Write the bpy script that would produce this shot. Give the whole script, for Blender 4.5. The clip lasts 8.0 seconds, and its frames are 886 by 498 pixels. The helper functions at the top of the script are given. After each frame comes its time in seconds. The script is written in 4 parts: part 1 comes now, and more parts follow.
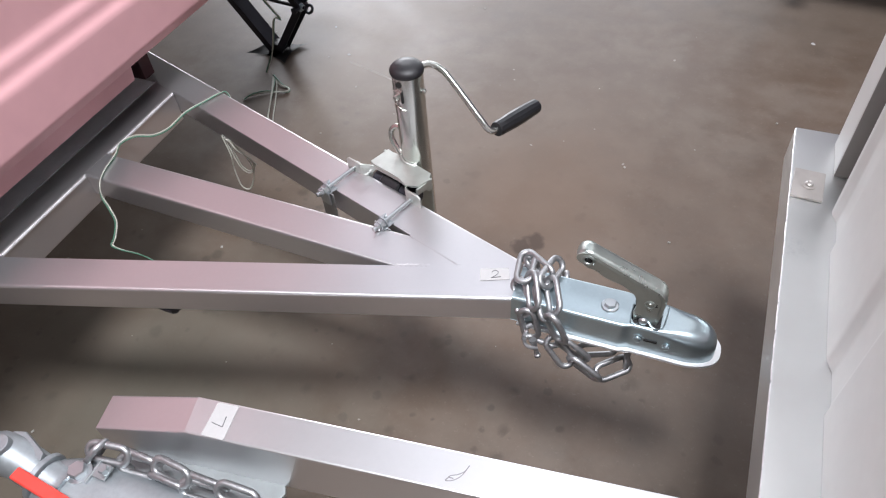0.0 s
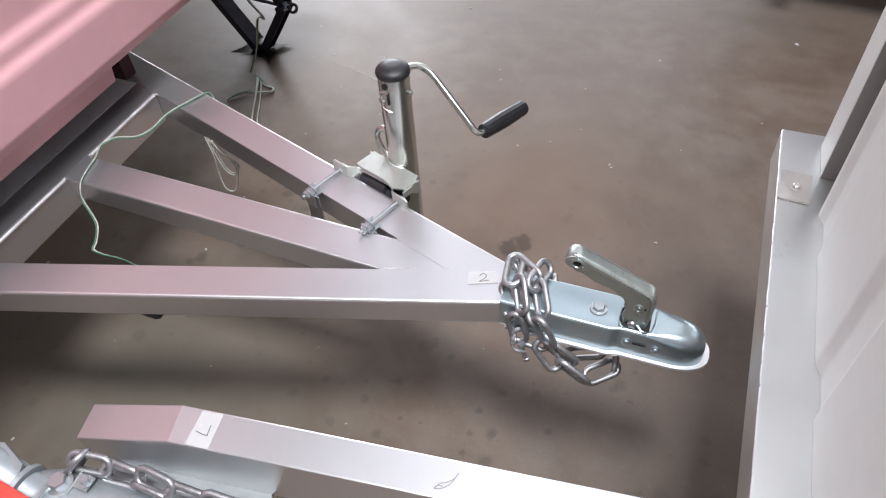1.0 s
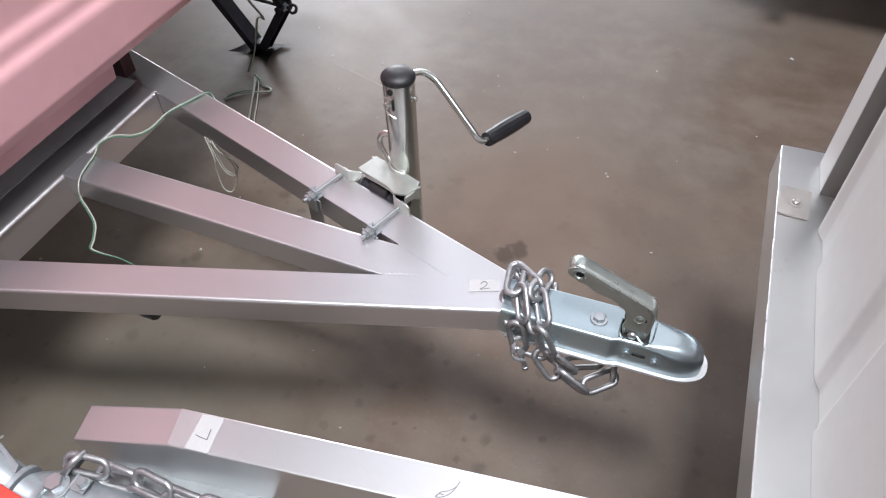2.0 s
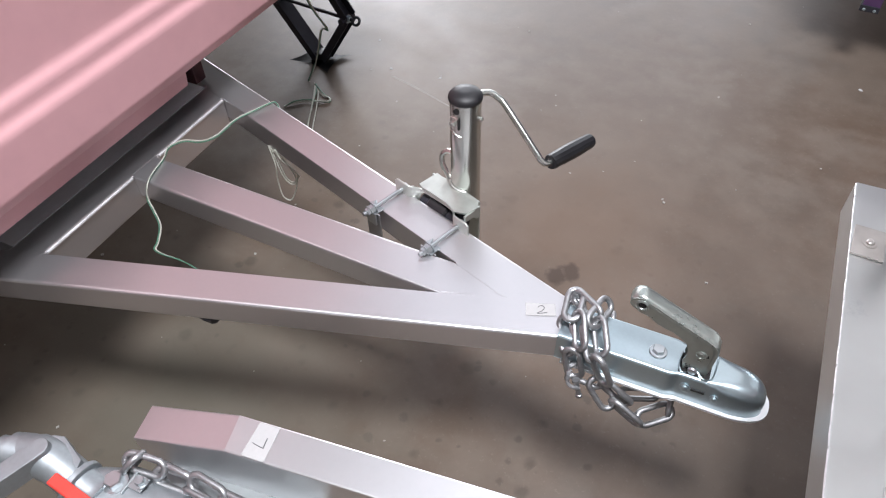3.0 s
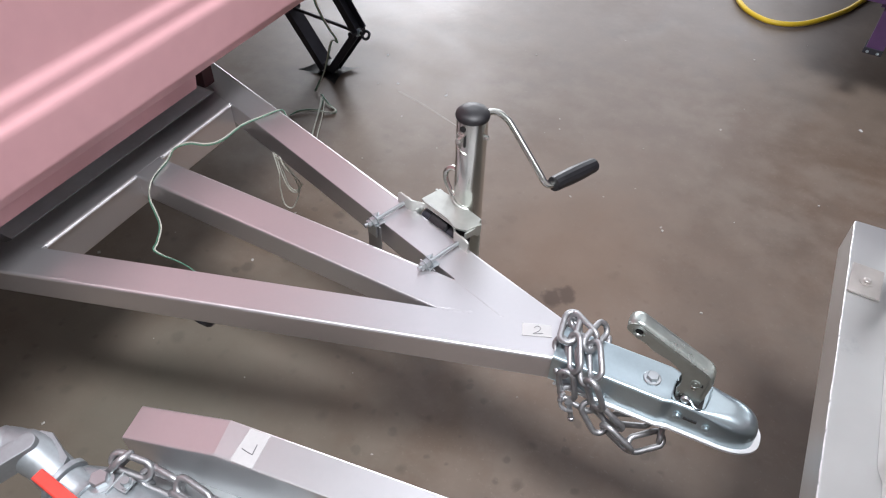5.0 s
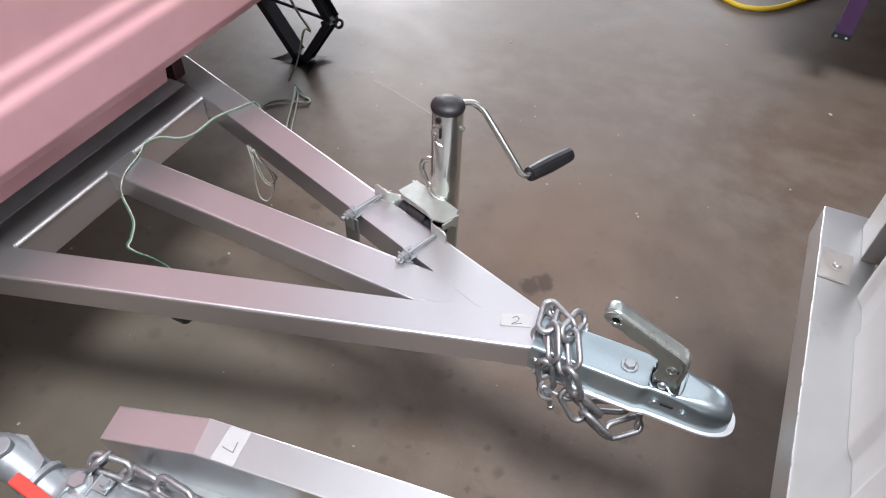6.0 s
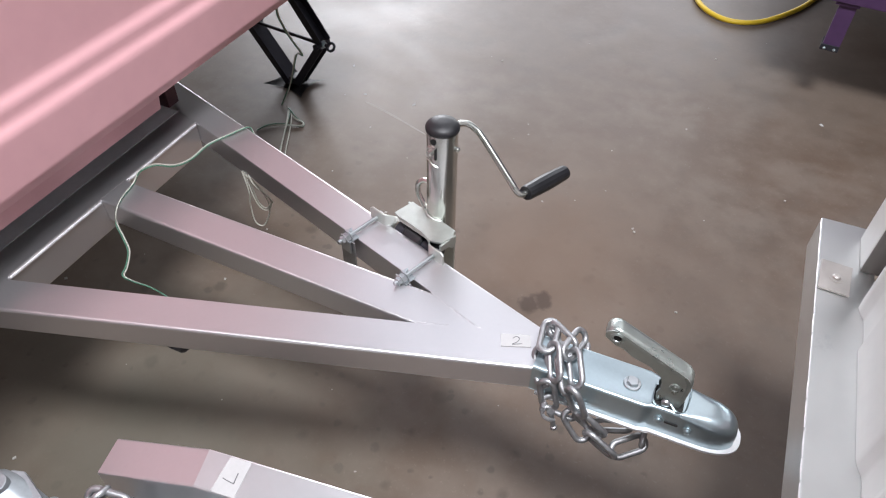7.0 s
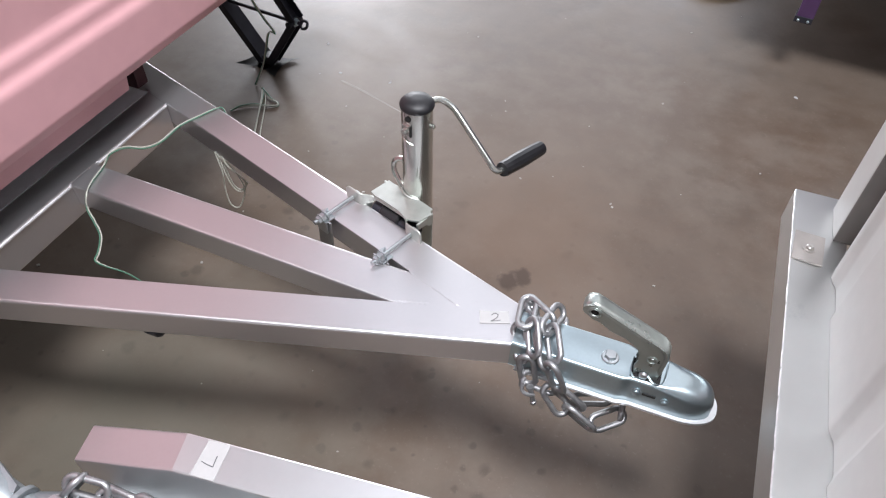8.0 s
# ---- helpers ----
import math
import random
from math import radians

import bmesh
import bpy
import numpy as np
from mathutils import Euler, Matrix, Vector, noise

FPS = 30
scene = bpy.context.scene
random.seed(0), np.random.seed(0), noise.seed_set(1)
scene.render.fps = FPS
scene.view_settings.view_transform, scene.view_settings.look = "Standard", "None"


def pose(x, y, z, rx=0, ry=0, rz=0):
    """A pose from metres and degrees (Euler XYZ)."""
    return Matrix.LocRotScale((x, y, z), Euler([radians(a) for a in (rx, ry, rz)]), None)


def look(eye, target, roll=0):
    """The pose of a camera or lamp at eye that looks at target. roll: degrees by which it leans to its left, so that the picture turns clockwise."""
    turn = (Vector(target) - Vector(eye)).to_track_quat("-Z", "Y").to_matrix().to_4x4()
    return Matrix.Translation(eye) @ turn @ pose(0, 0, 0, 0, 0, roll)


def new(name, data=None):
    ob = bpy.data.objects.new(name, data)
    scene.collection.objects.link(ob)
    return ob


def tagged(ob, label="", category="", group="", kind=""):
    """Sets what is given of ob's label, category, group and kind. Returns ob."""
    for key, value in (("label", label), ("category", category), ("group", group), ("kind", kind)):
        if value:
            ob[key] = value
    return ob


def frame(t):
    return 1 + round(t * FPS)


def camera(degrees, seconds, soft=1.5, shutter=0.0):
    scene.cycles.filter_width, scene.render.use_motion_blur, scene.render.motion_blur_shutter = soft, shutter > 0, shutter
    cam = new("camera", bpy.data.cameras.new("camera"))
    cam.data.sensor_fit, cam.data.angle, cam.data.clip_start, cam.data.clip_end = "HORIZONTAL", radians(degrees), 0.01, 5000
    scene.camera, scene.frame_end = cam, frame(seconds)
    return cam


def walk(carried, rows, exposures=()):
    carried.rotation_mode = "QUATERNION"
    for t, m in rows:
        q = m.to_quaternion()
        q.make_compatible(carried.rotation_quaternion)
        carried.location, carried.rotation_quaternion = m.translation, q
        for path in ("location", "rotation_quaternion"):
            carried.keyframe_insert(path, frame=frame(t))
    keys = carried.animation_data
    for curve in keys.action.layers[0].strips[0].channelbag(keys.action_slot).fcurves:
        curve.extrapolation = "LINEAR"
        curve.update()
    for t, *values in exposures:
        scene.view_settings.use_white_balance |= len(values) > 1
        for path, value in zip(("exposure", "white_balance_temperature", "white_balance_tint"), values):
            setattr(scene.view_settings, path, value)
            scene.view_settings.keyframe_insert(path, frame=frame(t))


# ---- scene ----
cam = camera(65.7, 8.0, soft=1.2)
PATH = [
    (0, (0.162, -0.613, 1.193), (-0.406, 0.612, -0.283), -5.3),
    (0.5, (0.162, -0.606, 1.189), (-0.372, 0.6, -0.314), -5.7),
    (1, (0.156, -0.603, 1.191), (-0.373, 0.633, -0.29), -4.3),
    (1.5, (0.153, -0.604, 1.194), (-0.33, 0.648, -0.288), -3.5),
    (1.7, (0.146, -0.606, 1.196), (-0.337, 0.652, -0.282), -2.5),
    (2.8, (0.113, -0.606, 1.201), (-0.417, 0.634, -0.276), -0.8),
    (3, (0.105, -0.608, 1.206), (-0.505, 0.624, -0.247), -2.2),
    (3.5, (0.089, -0.612, 1.21), (-0.668, 0.609, -0.182), -1.7),
    (4, (0.082, -0.62, 1.21), (-0.673, 0.598, -0.185), -0.5),
    (4.5, (0.088, -0.618, 1.207), (-0.617, 0.616, -0.201), 0.5),
    (4.7, (0.093, -0.614, 1.207), (-0.563, 0.644, -0.203), 1.2),
    (5.8, (0.106, -0.616, 1.201), (-0.458, 0.651, -0.24), 1.6),
    (6, (0.098, -0.609, 1.212), (-0.444, 0.664, -0.232), 2.2),
    (6.5, (0.094, -0.606, 1.214), (-0.46, 0.708, -0.188), 1.5),
    (7, (0.092, -0.604, 1.212), (-0.454, 0.708, -0.195), 1.1),
    (7.5, (0.091, -0.601, 1.213), (-0.439, 0.698, -0.214), 1.1),
    (8, (0.097, -0.6, 1.207), (-0.382, 0.694, -0.241), 1.6),
]
walk(cam, [(t, look(eye, target, roll)) for t, eye, target, roll in PATH])

# ---------------------------------------------------------------- world and lights
world = bpy.data.worlds.new("world")
scene.world = world
world.use_nodes = True
wn = world.node_tree
sky = wn.nodes.new("ShaderNodeTexSky")
sky.sky_type = 'NISHITA'
sky.sun_disc = False
sky.sun_elevation, sky.sun_rotation = radians(50), radians(20)
wn.nodes["Background"].inputs["Strength"].default_value = 0.08
wn.links.new(sky.outputs[0], wn.nodes["Background"].inputs["Color"])


def area(name, m, sx, sy, watts, colour):
    data = bpy.data.lights.new(name, "AREA")
    data.shape, data.size, data.size_y = "RECTANGLE", sx, sy
    data.energy, data.color = watts, colour
    ob = new(name, data)
    ob.matrix_world = m
    return ob


DAY = (0.975, 0.985, 1.04)
area("roof_light_daylight", pose(0.72, -0.95, 4.95), 1.4, 1.0, 340, DAY)
area("roof_light_daylight", pose(-1.9, -0.95, 4.95), 2.1, 1.0, 26, DAY)
area("roof_light_daylight", pose(3.65, -0.95, 4.95), 4.3, 1.0, 36, DAY)
area("roof_light_daylight", pose(0.75, 2.05, 4.95), 4.6, 1.1, 19, DAY)
area("roof_light_daylight", pose(-0.35, 3.55, 4.95), 4.7, 1.5, 20, DAY)
area("door_daylight", look((-4.3, 6.9, 2.4), (-4.3, 0, 2.4)), 3.0, 4.4, 352, DAY)
area("door_daylight", look((-1.2, 6.9, 2.4), (-1.2, 0, 2.4)), 3.1, 4.4, 98, DAY)

# ---------------------------------------------------------------- materials


def material(name):
    mat = bpy.data.materials.new(name)
    mat.use_nodes = True
    return mat, mat.node_tree, mat.node_tree.nodes["Principled BSDF"]


def surface(name, colour, rough, metal=0.0, vary=0.12, grain=60.0, blot=4.0, bump=0.15, spec=0.5, coat=0.0, rough_vary=0.12, stain=None, stain_at=0.62, per_object=0.0):
    """A worn surface: fine grain and large blotches in colour, roughness and relief, in object metres."""
    mat, nt, b = material(name)
    n, lk = nt.nodes, nt.links
    tc = n.new("ShaderNodeTexCoord")
    fine = n.new("ShaderNodeTexNoise")
    fine.inputs["Scale"].default_value, fine.inputs["Detail"].default_value = grain, 6
    big = n.new("ShaderNodeTexNoise")
    big.inputs["Scale"].default_value, big.inputs["Detail"].default_value = blot, 5
    for t in (fine, big):
        lk.new(tc.outputs["Object"], t.inputs["Vector"])
    mixer = n.new("ShaderNodeMath")
    mixer.operation = "ADD"
    lk.new(fine.outputs[0], mixer.inputs[0])
    lk.new(big.outputs[0], mixer.inputs[1])
    ramp = n.new("ShaderNodeMapRange")
    ramp.inputs["From Min"].default_value, ramp.inputs["From Max"].default_value = 0.7, 1.3
    ramp.inputs["To Min"].default_value, ramp.inputs["To Max"].default_value = 1 - vary, 1 + vary
    lk.new(mixer.outputs[0], ramp.inputs["Value"])
    mul = n.new("ShaderNodeVectorMath")
    mul.operation = "SCALE"
    mul.inputs[0].default_value = colour
    lk.new(ramp.outputs[0], mul.inputs["Scale"])
    out = mul.outputs[0]
    if stain:
        st = n.new("ShaderNodeTexNoise")
        st.inputs["Scale"].default_value, st.inputs["Detail"].default_value, st.inputs["Roughness"].default_value = blot * 2.3, 8, 0.7
        lk.new(tc.outputs["Object"], st.inputs["Vector"])
        mr = n.new("ShaderNodeMapRange")
        mr.inputs["From Min"].default_value, mr.inputs["From Max"].default_value = stain_at, stain_at + 0.13
        lk.new(st.outputs[0], mr.inputs["Value"])
        mx = n.new("ShaderNodeMix")
        mx.data_type = "RGBA"
        lk.new(mr.outputs[0], mx.inputs["Factor"])
        lk.new(out, mx.inputs[6])
        mx.inputs[7].default_value = (*stain, 1)
        out = mx.outputs[2]
    if per_object:
        oi = n.new("ShaderNodeObjectInfo")
        pr = n.new("ShaderNodeMapRange")
        pr.inputs["To Min"].default_value, pr.inputs["To Max"].default_value = 1 - per_object, 1 + per_object
        lk.new(oi.outputs["Random"], pr.inputs["Value"])
        m2 = n.new("ShaderNodeVectorMath")
        m2.operation = "SCALE"
        lk.new(out, m2.inputs[0])
        lk.new(pr.outputs[0], m2.inputs["Scale"])
        out = m2.outputs[0]
    lk.new(out, b.inputs["Base Color"])
    rr = n.new("ShaderNodeMapRange")
    rr.inputs["From Min"].default_value, rr.inputs["From Max"].default_value = 0.7, 1.3
    rr.inputs["To Min"].default_value, rr.inputs["To Max"].default_value = max(0.02, rough - rough_vary), min(1, rough + rough_vary)
    lk.new(mixer.outputs[0], rr.inputs["Value"])
    lk.new(rr.outputs[0], b.inputs["Roughness"])
    b.inputs["Metallic"].default_value = metal
    b.inputs["Specular IOR Level"].default_value = spec
    b.inputs["Coat Weight"].default_value = coat
    b.inputs["Coat Roughness"].default_value = 0.3
    if bump:
        bp = n.new("ShaderNodeBump")
        bp.inputs["Strength"].default_value, bp.inputs["Distance"].default_value = min(1, bump * 3), 0.00012
        lk.new(fine.outputs[0], bp.inputs["Height"])
        lk.new(bp.outputs[0], b.inputs["Normal"])
    return mat


FLOORMID = (0.0, 1.15)      # middle of the floor slab, from which its pattern is laid out


def concrete_floor():
    """Polished workshop concrete: cloudy grey-brown, dark oil spots, pale dust and one wet stain by the coupling."""
    mat, nt, b = material("polished_concrete")
    n, lk = nt.nodes, nt.links
    tc = n.new("ShaderNodeTexCoord")

    def tex(scale, detail, rough=0.55):
        t = n.new("ShaderNodeTexNoise")
        t.inputs["Scale"].default_value, t.inputs["Detail"].default_value, t.inputs["Roughness"].default_value = scale, detail, rough
        lk.new(tc.outputs["Object"], t.inputs["Vector"])
        return t.outputs[0]

    def span(v, a, c, lo=0.0, hi=1.0):
        r = n.new("ShaderNodeMapRange")
        for key, x in (("From Min", a), ("From Max", c), ("To Min", lo), ("To Max", hi)):
            r.inputs[key].default_value = x
        lk.new(v, r.inputs["Value"])
        return r.outputs[0]

    def mix(f, a, c):
        m = n.new("ShaderNodeMix")
        m.data_type = "RGBA"
        lk.new(f, m.inputs["Factor"])
        for s, v in ((6, a), (7, c)):
            if isinstance(v, tuple):
                m.inputs[s].default_value = (*v, 1)
            else:
                lk.new(v, m.inputs[s])
        return m.outputs[2]

    cloud = tex(1.3, 7)
    col = mix(span(cloud, 0.35, 0.65), (0.105, 0.073, 0.053), (0.152, 0.121, 0.097))
    patch = tex(0.8, 3)
    col = mix(span(patch, 0.45, 0.62, 0, 0.6), col, (0.118, 0.099, 0.082))
    col = mix(span(tex(1.9, 8, 0.7), 0.50, 0.66, 0, 0.5), col, (0.096, 0.083, 0.072))
    # rusty brown bloom and paler scuffs, a hand's width across
    col = mix(span(tex(3.1, 7, 0.62), 0.50, 0.66, 0, 0.55), col, (0.112, 0.073, 0.050))
    col = mix(span(tex(4.3, 8, 0.68), 0.53, 0.68, 0, 0.50), col, (0.178, 0.150, 0.124))
    mott = tex(9.0, 6, 0.6)
    col = mix(span(mott, 0.40, 0.66, 0, 0.65), col, (0.160, 0.127, 0.102))
    # soaked-in oil drops of uneven size, in loose groups
    warp = n.new("ShaderNodeVectorMath")
    warp.operation = "MULTIPLY_ADD"
    wn_ = n.new("ShaderNodeTexNoise")
    wn_.inputs["Scale"].default_value, wn_.inputs["Detail"].default_value = 45, 3
    lk.new(tc.outputs["Object"], wn_.inputs["Vector"])
    lk.new(wn_.outputs["Color"], warp.inputs[0])
    warp.inputs[1].default_value = (0.016, 0.016, 0.0)
    lk.new(tc.outputs["Object"], warp.inputs[2])
    # most of the drops lie below the drawbars
    um = n.new("ShaderNodeMapping")
    um.inputs["Location"].default_value = (0.45, FLOORMID[1], -0.12)
    lk.new(tc.outputs["Object"], um.inputs["Vector"])
    ul = n.new("ShaderNodeVectorMath")
    ul.operation = "LENGTH"
    lk.new(um.outputs[0], ul.inputs[0])
    under = span(ul.outputs["Value"], 0.45, 1.0, 1.0, 0.14)
    for size, reach, low, tone in ((10.0, 0.17, 0.30, (0.058, 0.046, 0.035)), (22.0, 0.24, 0.36, (0.064, 0.051, 0.040))):
        vo = n.new("ShaderNodeTexVoronoi")
        vo.voronoi_dimensions = "2D"
        vo.inputs["Scale"].default_value = size
        lk.new(warp.outputs[0], vo.inputs["Vector"])
        sep = n.new("ShaderNodeSeparateColor")
        lk.new(vo.outputs["Color"], sep.inputs[0])
        edge = n.new("ShaderNodeMath")
        edge.operation = "MULTIPLY_ADD"
        lk.new(span(sep.outputs[0], 0.55, 1.0, 0, 1), edge.inputs[0])
        edge.inputs[1].default_value = -reach
        lk.new(vo.outputs["Distance"], edge.inputs[2])
        spot = n.new("ShaderNodeMath")
        spot.operation = "MULTIPLY"
        lk.new(span(edge.outputs[0], 0.04, -0.07, 0, 0.6), spot.inputs[0])
        grp = n.new("ShaderNodeMath")
        grp.operation = "MULTIPLY"
        lk.new(span(tex(2.2 + size * 0.03, 4, 0.6), low, low + 0.16), grp.inputs[0])
        lk.new(under, grp.inputs[1])
        lk.new(grp.outputs[0], spot.inputs[1])
        col = mix(spot.outputs[0], col, tone)
    dust = tex(120.0, 4, 0.7)
    col = mix(span(dust, 0.6, 0.85, 0, 0.3), col, (0.34, 0.31, 0.28))
    # a broad patch, greener than the rest
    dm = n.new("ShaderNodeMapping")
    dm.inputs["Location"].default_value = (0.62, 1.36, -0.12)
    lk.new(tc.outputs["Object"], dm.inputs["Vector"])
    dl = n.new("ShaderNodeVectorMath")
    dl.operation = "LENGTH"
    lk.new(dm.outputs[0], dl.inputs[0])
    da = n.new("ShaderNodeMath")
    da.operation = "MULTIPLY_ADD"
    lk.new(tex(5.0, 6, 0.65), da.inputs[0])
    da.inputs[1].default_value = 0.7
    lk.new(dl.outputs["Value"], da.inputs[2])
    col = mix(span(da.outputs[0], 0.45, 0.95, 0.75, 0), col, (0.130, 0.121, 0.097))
    # a warmer, rusty patch beside the stand
    wm = n.new("ShaderNodeMapping")
    wm.inputs["Location"].default_value = (0.10, FLOORMID[1] - 0.62, -0.12)
    lk.new(tc.outputs["Object"], wm.inputs["Vector"])
    wl = n.new("ShaderNodeVectorMath")
    wl.operation = "LENGTH"
    lk.new(wm.outputs[0], wl.inputs[0])
    wa = n.new("ShaderNodeMath")
    wa.operation = "MULTIPLY_ADD"
    lk.new(tex(6.0, 6, 0.65), wa.inputs[0])
    wa.inputs[1].default_value = 0.6
    lk.new(wl.outputs["Value"], wa.inputs[2])
    col = mix(span(wa.outputs[0], 0.38, 0.85, 0.6, 0), col, (0.158, 0.103, 0.072))
    # the wet stain: two blots run together
    wob = tex(26.0, 3)
    blots = []
    for bx, by, grow in ((0.127, -0.439, 0.0), (0.094, -0.464, 0.001)):
        mp = n.new("ShaderNodeMapping")
        mp.inputs["Location"].default_value = (bx, by + FLOORMID[1], -0.12)
        lk.new(tc.outputs["Object"], mp.inputs["Vector"])
        ln = n.new("ShaderNodeVectorMath")
        ln.operation = "LENGTH"
        lk.new(mp.outputs[0], ln.inputs[0])
        ad = n.new("ShaderNodeMath")
        ad.operation = "MULTIPLY_ADD"
        lk.new(wob, ad.inputs[0])
        ad.inputs[1].default_value = 0.060
        lk.new(ln.outputs["Value"], ad.inputs[2])
        sh = n.new("ShaderNodeMath")
        sh.operation = "ADD"
        lk.new(ad.outputs[0], sh.inputs[0])
        sh.inputs[1].default_value = grow
        blots.append(sh.outputs[0])
    near = blots[0]
    for other in blots[1:]:
        mn = n.new("ShaderNodeMath")
        mn.operation = "MINIMUM"
        lk.new(near, mn.inputs[0])
        lk.new(other, mn.inputs[1])
        near = mn.outputs[0]
    col = mix(span(near, 0.046, 0.060, 0.75, 0), col, (0.055, 0.036, 0.027))
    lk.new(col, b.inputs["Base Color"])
    gloss = n.new("ShaderNodeMath")
    gloss.operation = "ADD"
    lk.new(span(mott, 0.3, 0.7, 0.16, 0.23), gloss.inputs[0])
    lk.new(span(tex(2.4, 7, 0.65), 0.34, 0.66, 0.13, 0.25), gloss.inputs[1])
    lk.new(gloss.outputs[0], b.inputs["Roughness"])
    b.inputs["Specular IOR Level"].default_value = 0.42
    bp = n.new("ShaderNodeBump")
    bp.inputs["Strength"].default_value, bp.inputs["Distance"].default_value = 0.12, 0.003
    lk.new(mott, bp.inputs["Height"])
    lk.new(bp.outputs[0], b.inputs["Normal"])
    return mat


FLOOR = concrete_floor()
WALLPAINT = surface("painted_block_wall", (0.25, 0.245, 0.235), 0.7, vary=0.08, grain=30, blot=1.5)
CEILING = surface("ceiling_sheet", (0.20, 0.20, 0.195), 0.6, vary=0.06, grain=20, blot=1.2)
PINK = surface("pink_enamel", (0.63, 0.355, 0.375), 0.55, vary=0.03, grain=30, blot=3, bump=0.0, spec=0.25, coat=0.0, rough_vary=0.03)
SILVER = surface("silver_paint", (0.71, 0.695, 0.71), 0.33, metal=0.90, vary=0.012, grain=180, blot=5, bump=0.0, rough_vary=0.012, stain=(0.62, 0.60, 0.61), stain_at=0.64)
ZINC = surface("zinc_plate", (0.46, 0.555, 0.595), 0.29, metal=0.88, vary=0.04, grain=220, blot=14, bump=0.0, rough_vary=0.012)
ZINCBRIGHT = surface("bright_zinc_tube", (0.64, 0.655, 0.62), 0.20, metal=0.95, vary=0.03, grain=70, blot=18, bump=0.0, rough_vary=0.006)
BOLTZINC = surface("bright_bolt_zinc", (0.56, 0.595, 0.615), 0.30, metal=0.92, vary=0.04, grain=120, blot=20, bump=0.0, rough_vary=0.01)
YZINC = surface("pale_zinc_bracket", (0.56, 0.585, 0.55), 0.38, metal=0.8, vary=0.08, grain=90, blot=20, bump=0.0, rough_vary=0.03)
CHAIN = surface("galvanised_chain_steel", (0.40, 0.405, 0.415), 0.47, metal=0.9, vary=0.12, grain=160, blot=40, bump=0.05, rough_vary=0.05, per_object=0.08)
LEVER = surface("yellowed_zinc_lever", (0.47, 0.515, 0.49), 0.29, metal=0.86, vary=0.08, grain=80, blot=30, bump=0.0, rough_vary=0.03)
BLACKPLASTIC = surface("black_plastic", (0.014, 0.014, 0.016), 0.42, vary=0.2, grain=200, blot=20, bump=0.06)
BLACKPAINT = surface("black_painted_steel", (0.022, 0.023, 0.031), 0.42, vary=0.25, grain=90, blot=15, bump=0.05)
DARKSTEEL = surface("oiled_dark_steel", (0.10, 0.10, 0.105), 0.4, metal=0.6, vary=0.1, grain=80, blot=20, bump=0.0)
BARPAINT = surface("silver_paint_bar", (0.78, 0.775, 0.79), 0.33, metal=0.90, vary=0.012, grain=160, blot=5, bump=0.0, rough_vary=0.012)
GALV = surface("hot_dip_galvanised", (0.44, 0.475, 0.49), 0.36, metal=0.80, vary=0.08, grain=50, blot=18, bump=0.03, rough_vary=0.03)
DULLSILVER = surface("dull_silver_paint", (0.60, 0.60, 0.62), 0.6, metal=0.15, vary=0.08, grain=60, blot=9, bump=0.02, spec=0.35, rough_vary=0.05)
PLATE = surface("dull_galvanised_plate", (0.34, 0.37, 0.375), 0.45, metal=0.65, vary=0.10, grain=50, blot=14, bump=0.03, rough_vary=0.05)
CAST = surface("cast_galvanised", (0.37, 0.405, 0.425), 0.50, metal=0.78, vary=0.08, grain=200, blot=22, bump=0.2, rough_vary=0.04)
# Paler copy of zinc_plate: light caught by the flange is in its colour.
LITZINC = surface("lit_zinc_edge", (0.80, 0.81, 0.82), 0.5, metal=0.55, vary=0.05, grain=120, blot=16, bump=0.0)
WHITE = surface("white_sheet_paint", (0.80, 0.825, 0.805), 0.42, vary=0.035, grain=40, blot=3, bump=0.03)
RAILGREY = surface("bare_sheet_steel", (0.76, 0.775, 0.77), 0.38, metal=0.90, vary=0.05, grain=12, blot=5, bump=0.0, rough_vary=0.05, stain=(0.62, 0.64, 0.65), stain_at=0.62)
TAB = surface("yellow_zinc_tab", (0.62, 0.585, 0.555), 0.42, metal=0.6, vary=0.06, grain=80, blot=20, bump=0.0)
# Shade on the white post's near side, put into a grey-brown colour.
SHADEDPOST = surface("shaded_post_side", (0.22, 0.205, 0.195), 0.5, metal=0.3, vary=0.08, grain=40, blot=6, bump=0.0)
PURPLE = surface("purple_paint", (0.075, 0.035, 0.10), 0.5, vary=0.12, grain=60, blot=6)
MAROON = surface("dark_maroon_paint", (0.05, 0.014, 0.017), 0.5, vary=0.15, grain=60, blot=6)
RED = surface("red_lever_paint", (0.72, 0.065, 0.05), 0.4, vary=0.08, grain=90, blot=20)
YELLOW = surface("yellow_hose_rubber", (0.72, 0.50, 0.03), 0.45, vary=0.08, grain=60, blot=9)
PAPER = surface("paper_tape", (0.44, 0.435, 0.435), 0.8, vary=0.05, grain=160, blot=30)
INK = surface("pen_ink", (0.12, 0.12, 0.125), 0.6, vary=0.1)
WIREGREEN = surface("green_wire", (0.075, 0.185, 0.125), 0.5, vary=0.15)
WIREWHITE = surface("white_wire", (0.47, 0.47, 0.41), 0.5, vary=0.12)
# Near-white steel that carries painted edge highlights.
EDGEGLINT = surface("edge_glint_steel", (0.85, 0.84, 0.85), 0.42, metal=0.7, vary=0.08, grain=300, blot=60, bump=0.0)
RUBBLE = surface("pale_debris", (0.40, 0.38, 0.35), 0.8, vary=0.2)
DUST = surface("pale_dust_mark", (0.30, 0.275, 0.25), 0.7, vary=0.2)
DARKHOLE = surface("dark_recess", (0.012, 0.012, 0.012), 0.8, vary=0.1)

